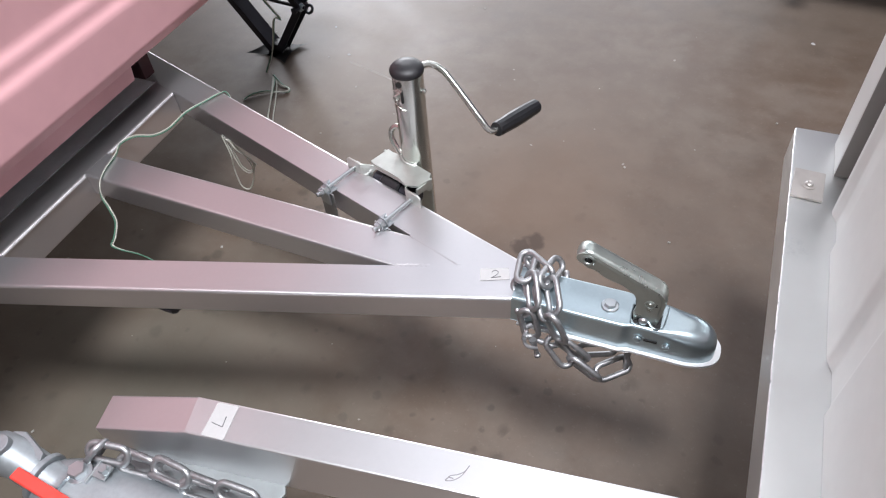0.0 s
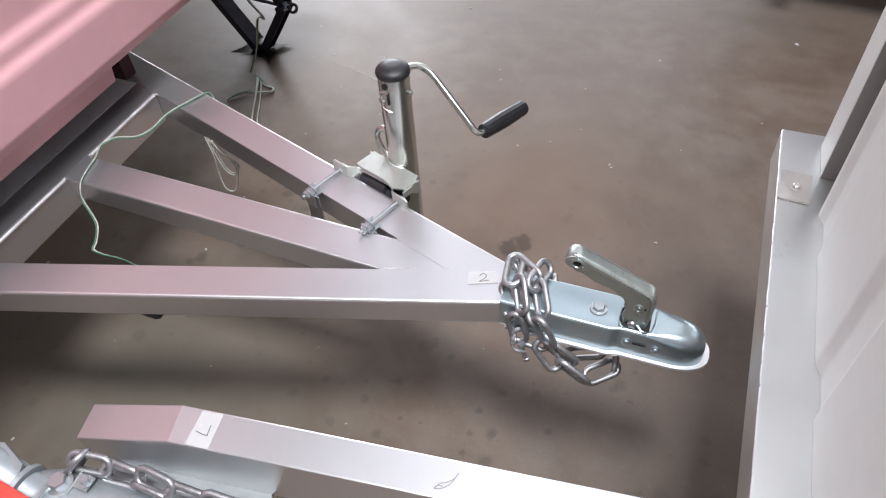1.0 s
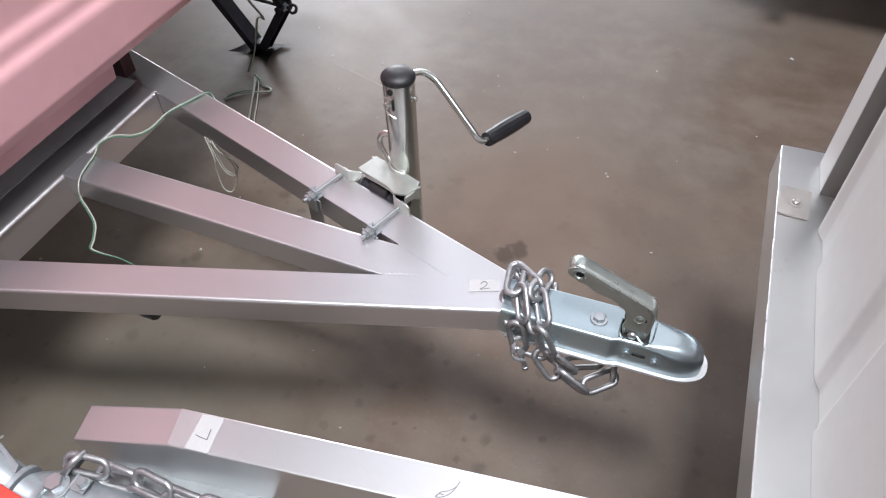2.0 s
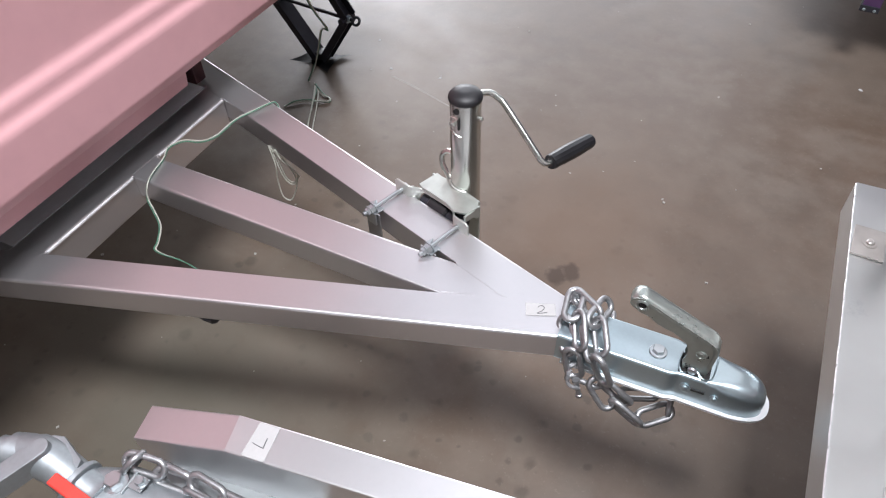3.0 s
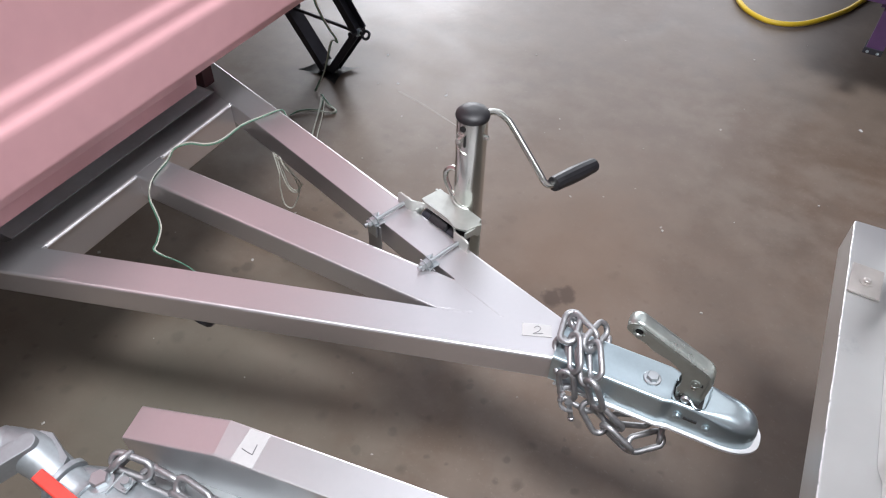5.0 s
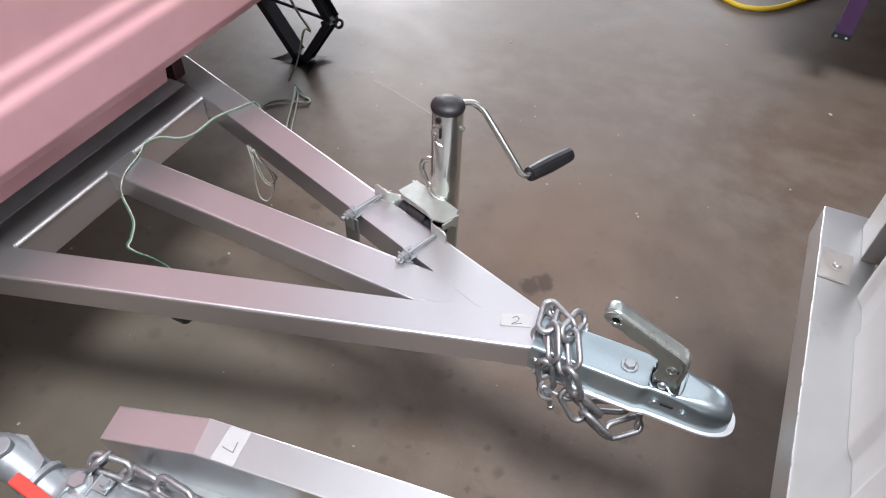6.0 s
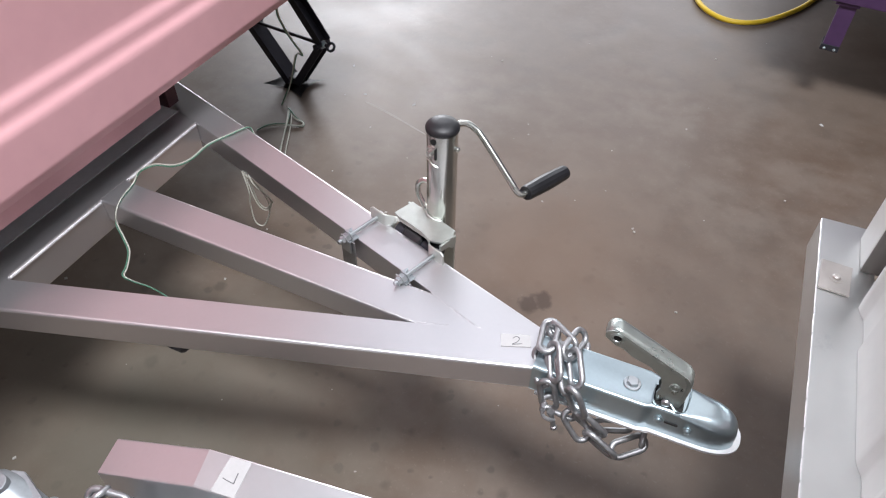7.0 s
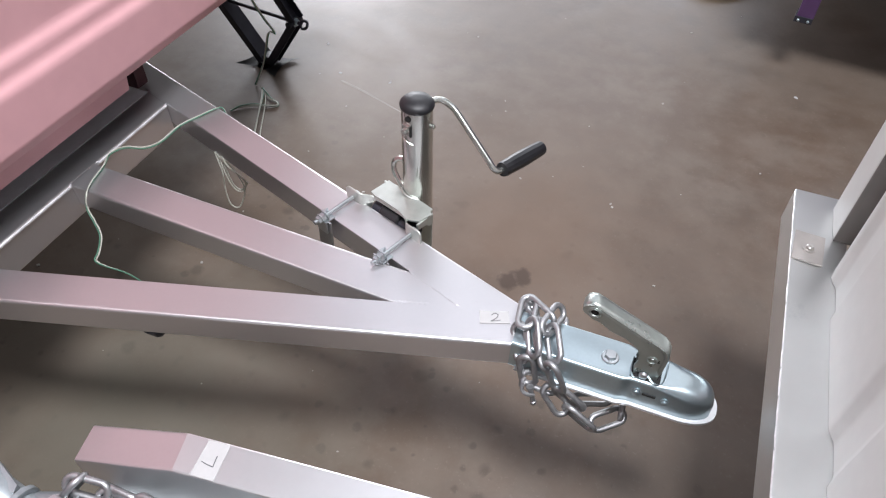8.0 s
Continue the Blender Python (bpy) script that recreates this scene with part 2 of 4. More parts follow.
# ---------------------------------------------------------------- mesh helpers


def smooth(me, angle=35):
    for p in me.polygons:
        p.use_smooth = True
    me.set_sharp_from_angle(angle=radians(angle))


def mesh(name, bm, mat, angle=35):
    bmesh.ops.recalc_face_normals(bm, faces=bm.faces[:])
    me = bpy.data.meshes.new(name)
    bm.to_mesh(me)
    bm.free()
    me.materials.append(mat)
    smooth(me, angle)
    return me


def even_normals(ob):
    """Flat faces stay flat beside rounded edges."""
    mod = ob.modifiers.new("even_normals", "WEIGHTED_NORMAL")
    mod.keep_sharp = True
    mod.weight = 90


def thing(name, at, label, category, group="", kind=""):
    ob = new(name)
    ob.location = at
    ob.empty_display_size = 0.05
    tagged(ob, label, category, group, kind)
    return ob


def part(name, bm, mat, parent, label="", angle=35):
    """One mesh under a thing or a part; the bmesh is in world metres."""
    ob = new(name, mesh(name, bm, mat, angle))
    if parent is not None:
        off = Vector((0, 0, 0))
        p = parent
        while p is not None:
            off += p.location
            p = p.parent
        ob.data.transform(Matrix.Translation(-off))
        ob.parent = parent
    if label:
        tagged(ob, label)
    even_normals(ob)
    return ob


def single(name, bm, mat, label, category, kind="", group="", angle=35):
    ob = new(name, mesh(name, bm, mat, angle))
    me = ob.data
    co = np.empty(len(me.vertices) * 3)
    me.vertices.foreach_get("co", co)
    co = co.reshape(-1, 3)
    c = Vector(((co[:, 0].min() + co[:, 0].max()) / 2, (co[:, 1].min() + co[:, 1].max()) / 2, co[:, 2].min()))
    me.transform(Matrix.Translation(-c))
    ob.location = c
    return tagged(ob, label, category, group, kind)


def soften(bm, width, segs=2, edges=None, clamp=True):
    if width:
        es = edges if edges is not None else [e for e in bm.edges if len(e.link_faces) == 2 and e.calc_face_angle(0) > 0.5]
        bmesh.ops.bevel(bm, geom=es, offset=width, segments=segs, profile=0.6, affect="EDGES", clamp_overlap=clamp)
    return bm


def box(x0, x1, y0, y1, z0, z1, bev=0.002, m=None, segs=2):
    bm = bmesh.new()
    bmesh.ops.create_cube(bm, size=1)
    for v in bm.verts:
        v.co = Vector((x0 + (v.co.x + .5) * (x1 - x0), y0 + (v.co.y + .5) * (y1 - y0), z0 + (v.co.z + .5) * (z1 - z0)))
    soften(bm, bev, segs)
    if m is not None:
        bm.transform(m)
    return bm


def prism(poly, z0, z1, bev=0.0, flat=(), m=None, segs=2, clamp=True):
    """A plan outline between two heights. flat: sides whose edges stay sharp, where a neighbour butts."""
    bm = bmesh.new()
    lo = [bm.verts.new((x, y, z0)) for x, y in poly]
    hi = [bm.verts.new((x, y, z1)) for x, y in poly]
    n = len(poly)
    bm.faces.new(hi)
    bm.faces.new(lo[::-1])
    for i in range(n):
        bm.faces.new((lo[i], lo[(i + 1) % n], hi[(i + 1) % n], hi[i]))
    if bev:
        es = []
        for i in range(n):
            if i in flat:
                continue
            for ring in (lo, hi):
                e = bm.edges.get((ring[i], ring[(i + 1) % n]))
                if e:
                    es.append(e)
        soften(bm, bev, segs, es, clamp)
    if m is not None:
        bm.transform(m)
    return bm


def loft(rings, closed=False, caps=True):
    """A skin through rings of equal count."""
    bm = bmesh.new()
    vs = [[bm.verts.new(p) for p in r] for r in rings]
    n = len(vs[0])
    pairs = list(zip(vs, vs[1:])) + ([(vs[-1], vs[0])] if closed else [])
    for a, b in pairs:
        for i in range(n):
            bm.faces.new((a[i], a[(i + 1) % n], b[(i + 1) % n], b[i]))
    if caps and not closed:
        bm.faces.new(vs[0][::-1])
        bm.faces.new(vs[-1])
    return bm


def smooth_path(pts, per=6):
    """Catmull-Rom through the points."""
    p = [Vector(q) for q in pts]
    p = [p[0] * 2 - p[1]] + p + [p[-1] * 2 - p[-2]]
    out = []
    for i in range(1, len(p) - 2):
        for k in range(per):
            t = k / per
            a, b, c, d = p[i - 1:i + 3]
            out.append(0.5 * ((2 * b) + (c - a) * t + (2 * a - 5 * b + 4 * c - d) * t * t + (3 * b - a - 3 * c + d) * t ** 3))
    out.append(p[-2])
    return out


def tube(pts, r, sides=10, closed=False, caps=True):
    """A round bar along points; r is a radius or a radius for each point."""
    p = [Vector(q) for q in pts]
    n = len(p)
    rings = []
    ref = None
    for i, q in enumerate(p):
        if closed:
            d = (p[(i + 1) % n] - p[i - 1]).normalized()
        else:
            d = (p[min(i + 1, n - 1)] - p[max(i - 1, 0)]).normalized()
        if ref is None:
            ref = d.orthogonal().normalized()
        ref = (ref - d * ref.dot(d)).normalized()
        side = d.cross(ref)
        rad = r[i] if isinstance(r, (list, tuple)) else r
        rings.append([q + (ref * math.cos(a) + side * math.sin(a)) * rad for a in (2 * math.pi * k / sides for k in range(sides))])
    if closed:
        # close the twist by rotating the last rings
        return loft(rings, closed=True)
    return loft(rings, caps=caps)


def turned(profile, m, sides=24):
    """A turned shape: (radius, height) pairs about local z, placed by m."""
    rings = [[Vector((r * math.cos(2 * math.pi * k / sides), r * math.sin(2 * math.pi * k / sides), h)) for k in range(sides)] for r, h in profile]
    bm = loft(rings)
    bm.transform(m)
    return bm


def hexnut(r, h, m, dome=0.15):
    """A bolt head or nut: hexagon with a rounded top, on a washer."""
    bm = turned([(r * 1.32, 0), (r * 1.32, h * 0.16), (r * 1.05, h * 0.16)], Matrix.Identity(4), 20)
    hexa = turned([(r, h * 0.16), (r, h * (1 - dome)), (r * 0.86, h)], Matrix.Identity(4), 6)
    join(bm, hexa)
    bm.transform(m)
    return bm


def join(bm, *others):
    for o in others:
        tmp = bpy.data.meshes.new("tmp")
        o.to_mesh(tmp)
        o.free()
        bm.from_mesh(tmp)
        bpy.data.meshes.remove(tmp)
    return bm


def axes(origin, x, z=(0, 0, 1)):
    """A pose with its x along x and its z near z."""
    x = Vector(x).normalized()
    y = Vector(z).cross(x).normalized()
    zz = x.cross(y)
    m = Matrix((x, y, zz)).transposed().to_4x4()
    m.translation = origin
    return m


def toward(origin, z):
    """A pose with its z along z."""
    m = Vector(z).normalized().to_track_quat("Z", "Y").to_matrix().to_4x4()
    m.translation = origin
    return m

# ---------------------------------------------------------------- the workshop
def slab(name, x0, x1, y0, y1, z0, z1, mat, label, category):
    return single(name, box(x0, x1, y0, y1, z0, z1, 0), mat, label, category, kind="structure")


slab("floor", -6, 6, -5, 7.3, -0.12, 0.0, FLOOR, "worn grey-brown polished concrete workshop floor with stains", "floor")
slab("wall_south", -6, 6, -5.2, -5.0, 0, 5, WALLPAINT, "pale painted block wall of the workshop", "wall")
slab("wall_west", -6.2, -6, -5.2, 7.2, 0, 5, WALLPAINT, "pale painted block wall of the workshop", "wall")
slab("wall_east", 6, 6.2, -5.2, 7.2, 0, 5, WALLPAINT, "pale painted block wall of the workshop", "wall")
single("wall_north", join(box(-6, -5.9, 7.0, 7.2, 0, 5, 0), box(0.6, 6, 7.0, 7.2, 0, 5, 0), box(-5.9, 0.6, 7.0, 7.2, 4.7, 5, 0)), WALLPAINT,
       "pale painted block wall with a wide open doorway", "wall", kind="structure")
roof = join(box(-6, 6, -5, -1.50, 5.0, 5.1, 0), box(-6, -2.95, -1.50, -0.40, 5.0, 5.1, 0), box(-0.85, -0.10, -1.50, -0.40, 5.0, 5.1, 0), box(1.45, 1.47, -1.50, -0.40, 5.0, 5.1, 0), box(5.85, 6, -1.50, -0.40, 5.0, 5.1, 0), box(-6, 6, -0.40, 1.45, 5.0, 5.1, 0),
            box(-6, -1.6, 1.45, 2.65, 5.0, 5.1, 0), box(3.1, 6, 1.45, 2.65, 5.0, 5.1, 0), box(-6, 6, 2.65, 2.75, 5.0, 5.1, 0), box(-6, -2.75, 2.75, 4.35, 5.0, 5.1, 0), box(2.05, 6, 2.75, 4.35, 5.0, 5.1, 0), box(-6, 6, 4.35, 7, 5.0, 5.1, 0))
single("ceiling", roof, CEILING, "light sheet ceiling with long openings for roof lights", "ceiling", kind="structure")

# ---------------------------------------------------------------- pink box trailer with its silver drawbar
ZT, ZB = 0.427, 0.379
trailer = thing("box_trailer", (-1.5, 0.0, 0.0), "pink enamelled box trailer on a silver-painted steel drawbar frame", "trailer")


def front_panel():
    """The front sheet: hem at the foot, two shallow steps, then plain."""
    prof = [(-0.838, 0.5450), (-0.800, 0.5430), (-0.7885, 0.5385), (-0.7865, 0.5378), (-0.7848, 0.5386), (-0.7722, 0.5580), (-0.7706, 0.5612), (-0.7702, 0.5650), (-0.7705, 0.5720), (-0.7705, 0.628)]
    for z0, x0 in ((0.6335, -0.7705), (0.6650, -0.7815)):
        for k in range(9):                      # a rolled step: steepest in its middle
            s = k / 8
            prof.append((x0 - 0.0110 * (s * s * (3 - 2 * s)), z0 + 0.0255 * (s + 0.06 * math.sin(2 * math.pi * s))))
    prof += [(-0.7927, 0.70), (-0.7932, 1.02), (-0.799, 1.03), (-0.81, 1.05), (-0.81, 1.40), (-0.816, 1.42), (-0.83, 1.43), (-0.84, 1.43), (-0.84, 0.5500)]
    return loft([[Vector((x, y, z)) for x, z in prof] for y in (-0.93, 0.93)])


part("front_panel", front_panel(), PINK, trailer, "pink pressed front sheet with a stepped swage", angle=25)
body = part("body", box(-2.9, -0.842, -0.928, 0.928, 0.556, 1.43, 0.01), PINK, trailer)
part("skirt", loft([[Vector((x, y, z)) for x, z in ((-0.7990, 0.5415), (-0.8067, 0.4980), (-0.8082, 0.4966), (-0.8117, 0.4980), (-0.8045, 0.5415))] for y in (-0.92, 0.187)]), PINK, trailer, "recessed pink return lip under the front sheet")
# An unseen grey sheet, added so the box throws less pink onto the floor.
part("bounce_pan", box(-2.88, -0.850, -0.90, 0.90, 0.5465, 0.5550, 0.001), GALV, trailer, "grey sheet added under the box to mute its pink bounce")
part("front_bearer", box(-1.02, -0.8613, -0.215, 0.275, 0.36, 0.4257, 0.0004), DULLSILVER, trailer, "silver-painted bearer plate under the box")
part("side_rail", box(-2.9, -0.876, 0.270, 0.30, 0.43, 0.5460, 0.003), MAROON, trailer, "dark maroon floor bearer")
part("side_rail", box(-2.9, -0.90, -0.40, -0.36, 0.43, 0.5460, 0.003), MAROON, trailer, "dark maroon floor bearer")

# plan of the three drawbar tubes that meet at the nose
apex, nose = (-0.0955, 0.0005), (-0.008, 0.001)
crotch_n, crotch_f = (-0.193, -0.0311), (-0.193, 0.0357)
near_out = lambda x: -0.036 + 0.2912 * x
near_in = lambda x: 0.0245 + 0.2880 * x
far_out = lambda x: 0.032 - 0.357 * x
far_in = lambda x: -0.034 - 0.361 * x
drawbar = new("drawbar")
drawbar.parent = trailer
drawbar.location = (1.5, 0, 0)
tagged(drawbar, "welded silver-painted steel A-frame drawbar")
R = 0.0055
part("near_tube", prism([(-1.45, near_out(-1.45)), (0, -0.036), nose, apex, crotch_n, (-1.45, near_in(-1.45))], ZB, ZT, R, flat=(1, 2, 3), segs=4, clamp=False), SILVER, drawbar)
part("far_tube", prism([(-0.016, 0.038), (-1.45, far_out(-1.45)), (-1.45, far_in(-1.45)), crotch_f, apex, nose], ZB, ZT, R, flat=(3, 4, 5), segs=4, clamp=False), SILVER, drawbar)
part("centre_tube", prism([(-0.800, -0.0042), crotch_n, apex, crotch_f, (-0.800, 0.0570)], ZB, ZT - 0.0006, R, flat=(1, 2, 4), segs=4), SILVER, drawbar)
part("cross_tube", prism([(-0.8005, near_in(-0.8) + 0.0008), (-0.8005, far_in(-0.8) - 0.0008), (-0.861, far_in(-0.861) - 0.0008), (-0.861, near_in(-0.861) + 0.0008)], ZB - 0.02, ZT - 0.001, R, flat=(1, 3), segs=4),
     SILVER, drawbar)


def weld(a, b, z, width=0.005, n=26, seed=1, ripple=0.25, rise=0.0005):
    """A low rippled bead along a joint, as one skin."""
    rnd = random.Random(seed)
    a, b = Vector((*a, z)), Vector((*b, z))
    d = (b - a).normalized()
    side = Vector((-d.y, d.x, 0))
    rings = []
    for i in range(n * 3 + 1):
        t = i / (n * 3)
        w = width * (1 - ripple + ripple * math.sin(i * 2.09) + rnd.uniform(-0.12, 0.12)) * (0.35 if t in (0, 1) else 1)
        h = rise * (0.65 + 0.35 * math.sin(i * 2.09 + 0.6)) * (0.3 if t in (0, 1) else 1)
        p = a.lerp(b, t) + side * rnd.uniform(-1, 1) * 0.0005
        rings.append([p + side * w * math.cos(k * math.pi / 6) + Vector((0, 0, h * math.sin(k * math.pi / 6))) for k in range(7)] + [p - Vector((0, 0, 0.0015))])
    return loft(rings)


part("weld_bead", weld((-0.189, -0.0295), (-0.138, -0.0135), ZT - 0.0003, 0.0042, 7, 1, 0.35, 0.0006), SILVER, drawbar, "rippled weld bead under silver paint")
part("weld_bead", weld((-0.192, 0.0352), (-0.097, 0.0010), ZT - 0.0004, 0.0036, 16, 8, 0.12, 0.0006), SILVER, drawbar, "ground weld seam under silver paint")
part("weld_bead", weld((-0.8, near_in(-0.8)), (-0.86, near_in(-0.86)), ZT - 0.0005, 0.004, 14, 3), SILVER, drawbar, "rough weld bead")
part("weld_bead", weld((-0.8, far_in(-0.8)), (-0.86, far_in(-0.86)), ZT - 0.0005, 0.004, 14, 4), SILVER, drawbar, "rough weld bead")
part("weld_bead", weld((-0.8003, -0.003), (-0.8003, 0.058), ZT - 0.0012, 0.004, 14, 5), SILVER, drawbar, "rough weld bead")
# Bright beads stand in for the highlight along the cross tube's front edge.
for y0, y1 in ((near_in(-0.8) + 0.004, -0.008), (0.061, far_in(-0.8) - 0.004)):
    part("lip", tube([(-0.7998, y0, ZT - 0.0030), (-0.7998, (y0 + y1) / 2, ZT - 0.0030), (-0.7998, y1, ZT - 0.0030)], 0.0032, 10), EDGEGLINT, drawbar, "bright bead for the highlight on the cross tube's edge")
# the black nut that shows under the near tube
part("hanging_nut", join(hexnut(0.0155, 0.020, toward((-0.520, -0.166, 0.3785), (0, 0, -1))), turned([(0.0075, 0), (0.0075, 0.024), (0.005, 0.027)], toward((-0.520, -0.166, 0.3785), (0.1, -0.1, -1)), 12)),
     BLACKPAINT, trailer, "black bolt end under the tube")

# ---------------------------------------------------------------- tow coupling
cpl = thing("tow_coupling", (0.13, -0.007, 0.385), "zinc-plated pressed steel tow coupling bolted to the drawbar nose", "coupling")
CY = -0.0085


def ease(x, a, b):
    f = min(1, max(0, (x - a) / (b - a)))
    return f * f * (3 - 2 * f)


NOSE0, NOSE1 = 0.228, 0.2725       # where the ball socket begins to close, and its tip


def coupling_half(x):
    """Half widths at the shoulder and the foot: the channel steps in before the ball socket."""
    f = ease(x, 0.146, 0.162)
    return 0.0310 - 0.0040 * f, 0.0340 - 0.0040 * f


def coupling_body():
    """Pressed channel: flat top, rolled shoulders, near-upright sides, a step, and a domed ball socket."""
    xs = [-0.006, 0.05, 0.10, 0.135, 0.146, 0.150, 0.154, 0.158, 0.162, 0.175, 0.19, 0.205, 0.216]
    xs += [NOSE0 + (NOSE1 - NOSE0) * math.sin(radians(a)) for a in (0, 12, 24, 35, 46, 56, 65, 73, 80, 86, 89.5)]
    rings = []
    for x in xs:
        wt, wb = coupling_half(x)
        top, foot = 0.4335, 0.389
        rad = 0.0042 + 0.0135 * ease(x, 0.185, 0.235)      # the socket is rounder than the channel
        if x > NOSE0:
            u = (x - NOSE0) / (NOSE1 - NOSE0)
            c = math.sqrt(max(0.0, 1 - u * u))
            top = foot + 0.002 + (top - foot - 0.002) * c ** 0.62
            wt, wb = wt * c ** 0.80, wb * c ** 0.72
        h = top - foot
        rad = min(rad, h * 0.8, max(0.0008, wt * 0.72))
        half = [(0.0, top), ((wt - rad) * 0.55, top), (wt - rad, top)]
        half += [(wt - rad + rad * math.sin(radians(q)), top - rad + rad * math.cos(radians(q))) for q in (15, 30, 45, 60, 75, 90)]
        half += [(wt + (wb - wt) * 0.45, foot + (h - rad) * 0.45), (wb - 0.0004, foot + h * 0.06), (wb + 0.0012, foot)]
        rings.append([Vector((x, CY - a, z)) for a, z in half[::-1]] + [Vector((x, CY + a, z)) for a, z in half[1:]])
    return loft(rings)


def coupling_flange():
    """The turned-out foot: a thin plate that follows the step and runs wide round the nose."""
    out = [(x, coupling_half(x)[1] + 0.0062) for x in (0.004, 0.10, 0.142, 0.147, 0.151, 0.155, 0.159, 0.164, 0.19, NOSE0)]
    w0 = out[-1][1]
    for k in range(1, 15):
        ang = k / 14 * math.pi / 2
        out.append((NOSE0 + 0.0525 * math.sin(ang), w0 * max(0.0, math.cos(ang)) ** 0.78))
    poly = [(x, CY - w) for x, w in out] + [(x, CY + w) for x, w in out[-2::-1]]
    return prism(poly, 0.3852, 0.3892, 0.0011, segs=2)


part("body", coupling_body(), ZINC, cpl, angle=40)
part("flange", coupling_flange(), LITZINC, cpl, "rolled zinc edge")
part("bolt", join(hexnut(0.0088, 0.0080, toward((0.126, -0.011, 0.4332), (0, 0, 1)) @ Matrix.Rotation(0.5, 4, 'Z'), 0.35), turned([(0.0120, 0.0), (0.0120, 0.0016), (0.0112, 0.0026), (0.0085, 0.0030)], toward((0.126, -0.011, 0.4334), (0, 0, 1)), 24)), BOLTZINC, cpl, "hex bolt head on a washer")
for x, z, r in ((0.1705, 0.4130, 0.0052), (0.2090, 0.4100, 0.0042)):
    part("rivet", turned([(r * 1.3, -0.003), (r * 1.3, 0.001), (r, 0.0015), (r * 0.9, 0.004), (r * 0.4, 0.0052)], toward((x, CY - 0.0288, z), (0, -1, 0.06)), 16), ZINC, cpl, "rivet end")
part("slot", box(0.1785, 0.1965, CY - 0.0298, CY - 0.026, 0.4105, 0.4145, 0.001), DARKHOLE, cpl, "dark slot in the side")
# raised collar round the lever's opening, as a bent rim
rim = smooth_path([(0.1560, CY + 0.010, 0.4335), (0.1558, CY - 0.010, 0.4345), (0.1572, CY - 0.0185, 0.4345), (0.1615, CY - 0.0235, 0.4340), (0.1660, CY - 0.0215, 0.4350), (0.1700, CY - 0.0165, 0.4360), (0.1750, CY - 0.0150, 0.4365), (0.1800, CY - 0.0170, 0.4360), (0.1850, CY - 0.0220, 0.4345),
                   (0.1905, CY - 0.0240, 0.4340), (0.1965, CY - 0.0215, 0.4345), (0.2000, CY - 0.0140, 0.4350), (0.2015, CY + 0.004, 0.4355), (0.2015, CY + 0.018, 0.4345)], 5)
part("rim", loft([[q + Vector((0, 0, -0.004)), q + Vector((0.0010, 0.0010, -0.004)), q + Vector((0.0010, 0.0010, 0.0015)), q + Vector((0, 0, 0.0022)), q + Vector((-0.0010, -0.0010, 0.0015)), q + Vector((-0.0010, -0.0010, -0.004))] for q in rim]), ZINC, cpl, "bright turned-up rim of the lever opening", angle=60)
part("opening", prism([(0.156, CY - 0.022), (0.196, CY - 0.022), (0.196, CY + 0.010), (0.156, CY + 0.010)], 0.432, 0.4342, 0.0005), DARKHOLE, cpl, "dark opening under the lever")


LV, LW = -0.0135, 0.0115     # middle and half width of the lever


def lever_cheek(y0, y1):
    """One side plate: hooked foot at the pivot, wavy underside, round eye end."""
    prof = [(0.160, 0.4345), (0.166, 0.4405), (0.172, 0.4425), (0.178, 0.4395), (0.184, 0.432), (0.190, 0.433), (0.1930, 0.452), (0.1945, 0.477), (0.1925, 0.489), (0.187, 0.4965), (0.179, 0.501), (0.093, 0.5405)]
    prof += [(0.0895 + 0.0150 * math.cos(radians(q)), 0.5315 + 0.0110 * math.sin(radians(q))) for q in (95, 120, 145, 170, 195, 220, 245)]
    prof += [(0.090, 0.5165), (0.097, 0.5155), (0.105, 0.5115), (0.114, 0.5050), (0.124, 0.5015), (0.136, 0.4985), (0.147, 0.4915), (0.1545, 0.4845), (0.1590, 0.474), (0.1595, 0.462), (0.1570, 0.450)]
    bm = bmesh.new()
    a = [bm.verts.new((x, y0, z)) for x, z in prof]
    b = [bm.verts.new((x, y1, z)) for x, z in prof]
    bm.faces.new(a)
    bm.faces.new(b[::-1])
    for i in range(len(prof)):
        j = (i + 1) % len(prof)
        bm.faces.new((a[i], b[i], b[j], a[j]))
    return soften(bm, 0.0008, 1)


lever = part("lever", join(lever_cheek(LV - LW, LV - LW + 0.003), lever_cheek(LV + LW - 0.003, LV + LW)), LEVER, cpl, "worn zinc-plated lock lever, raised")
back = [(0.1945, 0.452), (0.1960, 0.477), (0.1942, 0.490), (0.1885, 0.4985), (0.180, 0.5035), (0.138, 0.5230), (0.096, 0.5425), (0.0875, 0.5445), (0.0785, 0.5415), (0.0735, 0.5340), (0.0745, 0.5260)]
top = []
for i, (x, z) in enumerate(back):
    lo, hi = back[max(i - 1, 0)], back[min(i + 1, len(back) - 1)]
    n = Vector((hi[1] - lo[1], lo[0] - hi[0])).normalized()      # outward in x, z
    arc = [(LW + 0.0004, -0.0075), (LW + 0.0002, -0.0055), (LW - 0.0006, -0.0035), (LW - 0.0020, -0.0017), (LW - 0.0042, -0.0005), (LW - 0.0065, 0.0)]
    ring = [(w, o) for w, o in arc] + [(-w, o) for w, o in arc[::-1]] + [(-LW + 0.003, -0.0080), (LW - 0.003, -0.0080)]
    top.append([Vector((x + n.x * o, LV - w, z + n.y * o)) for w, o in ring])
part("lever_back", loft(top), LEVER, lever, "rounded folded back of the lever", angle=50)
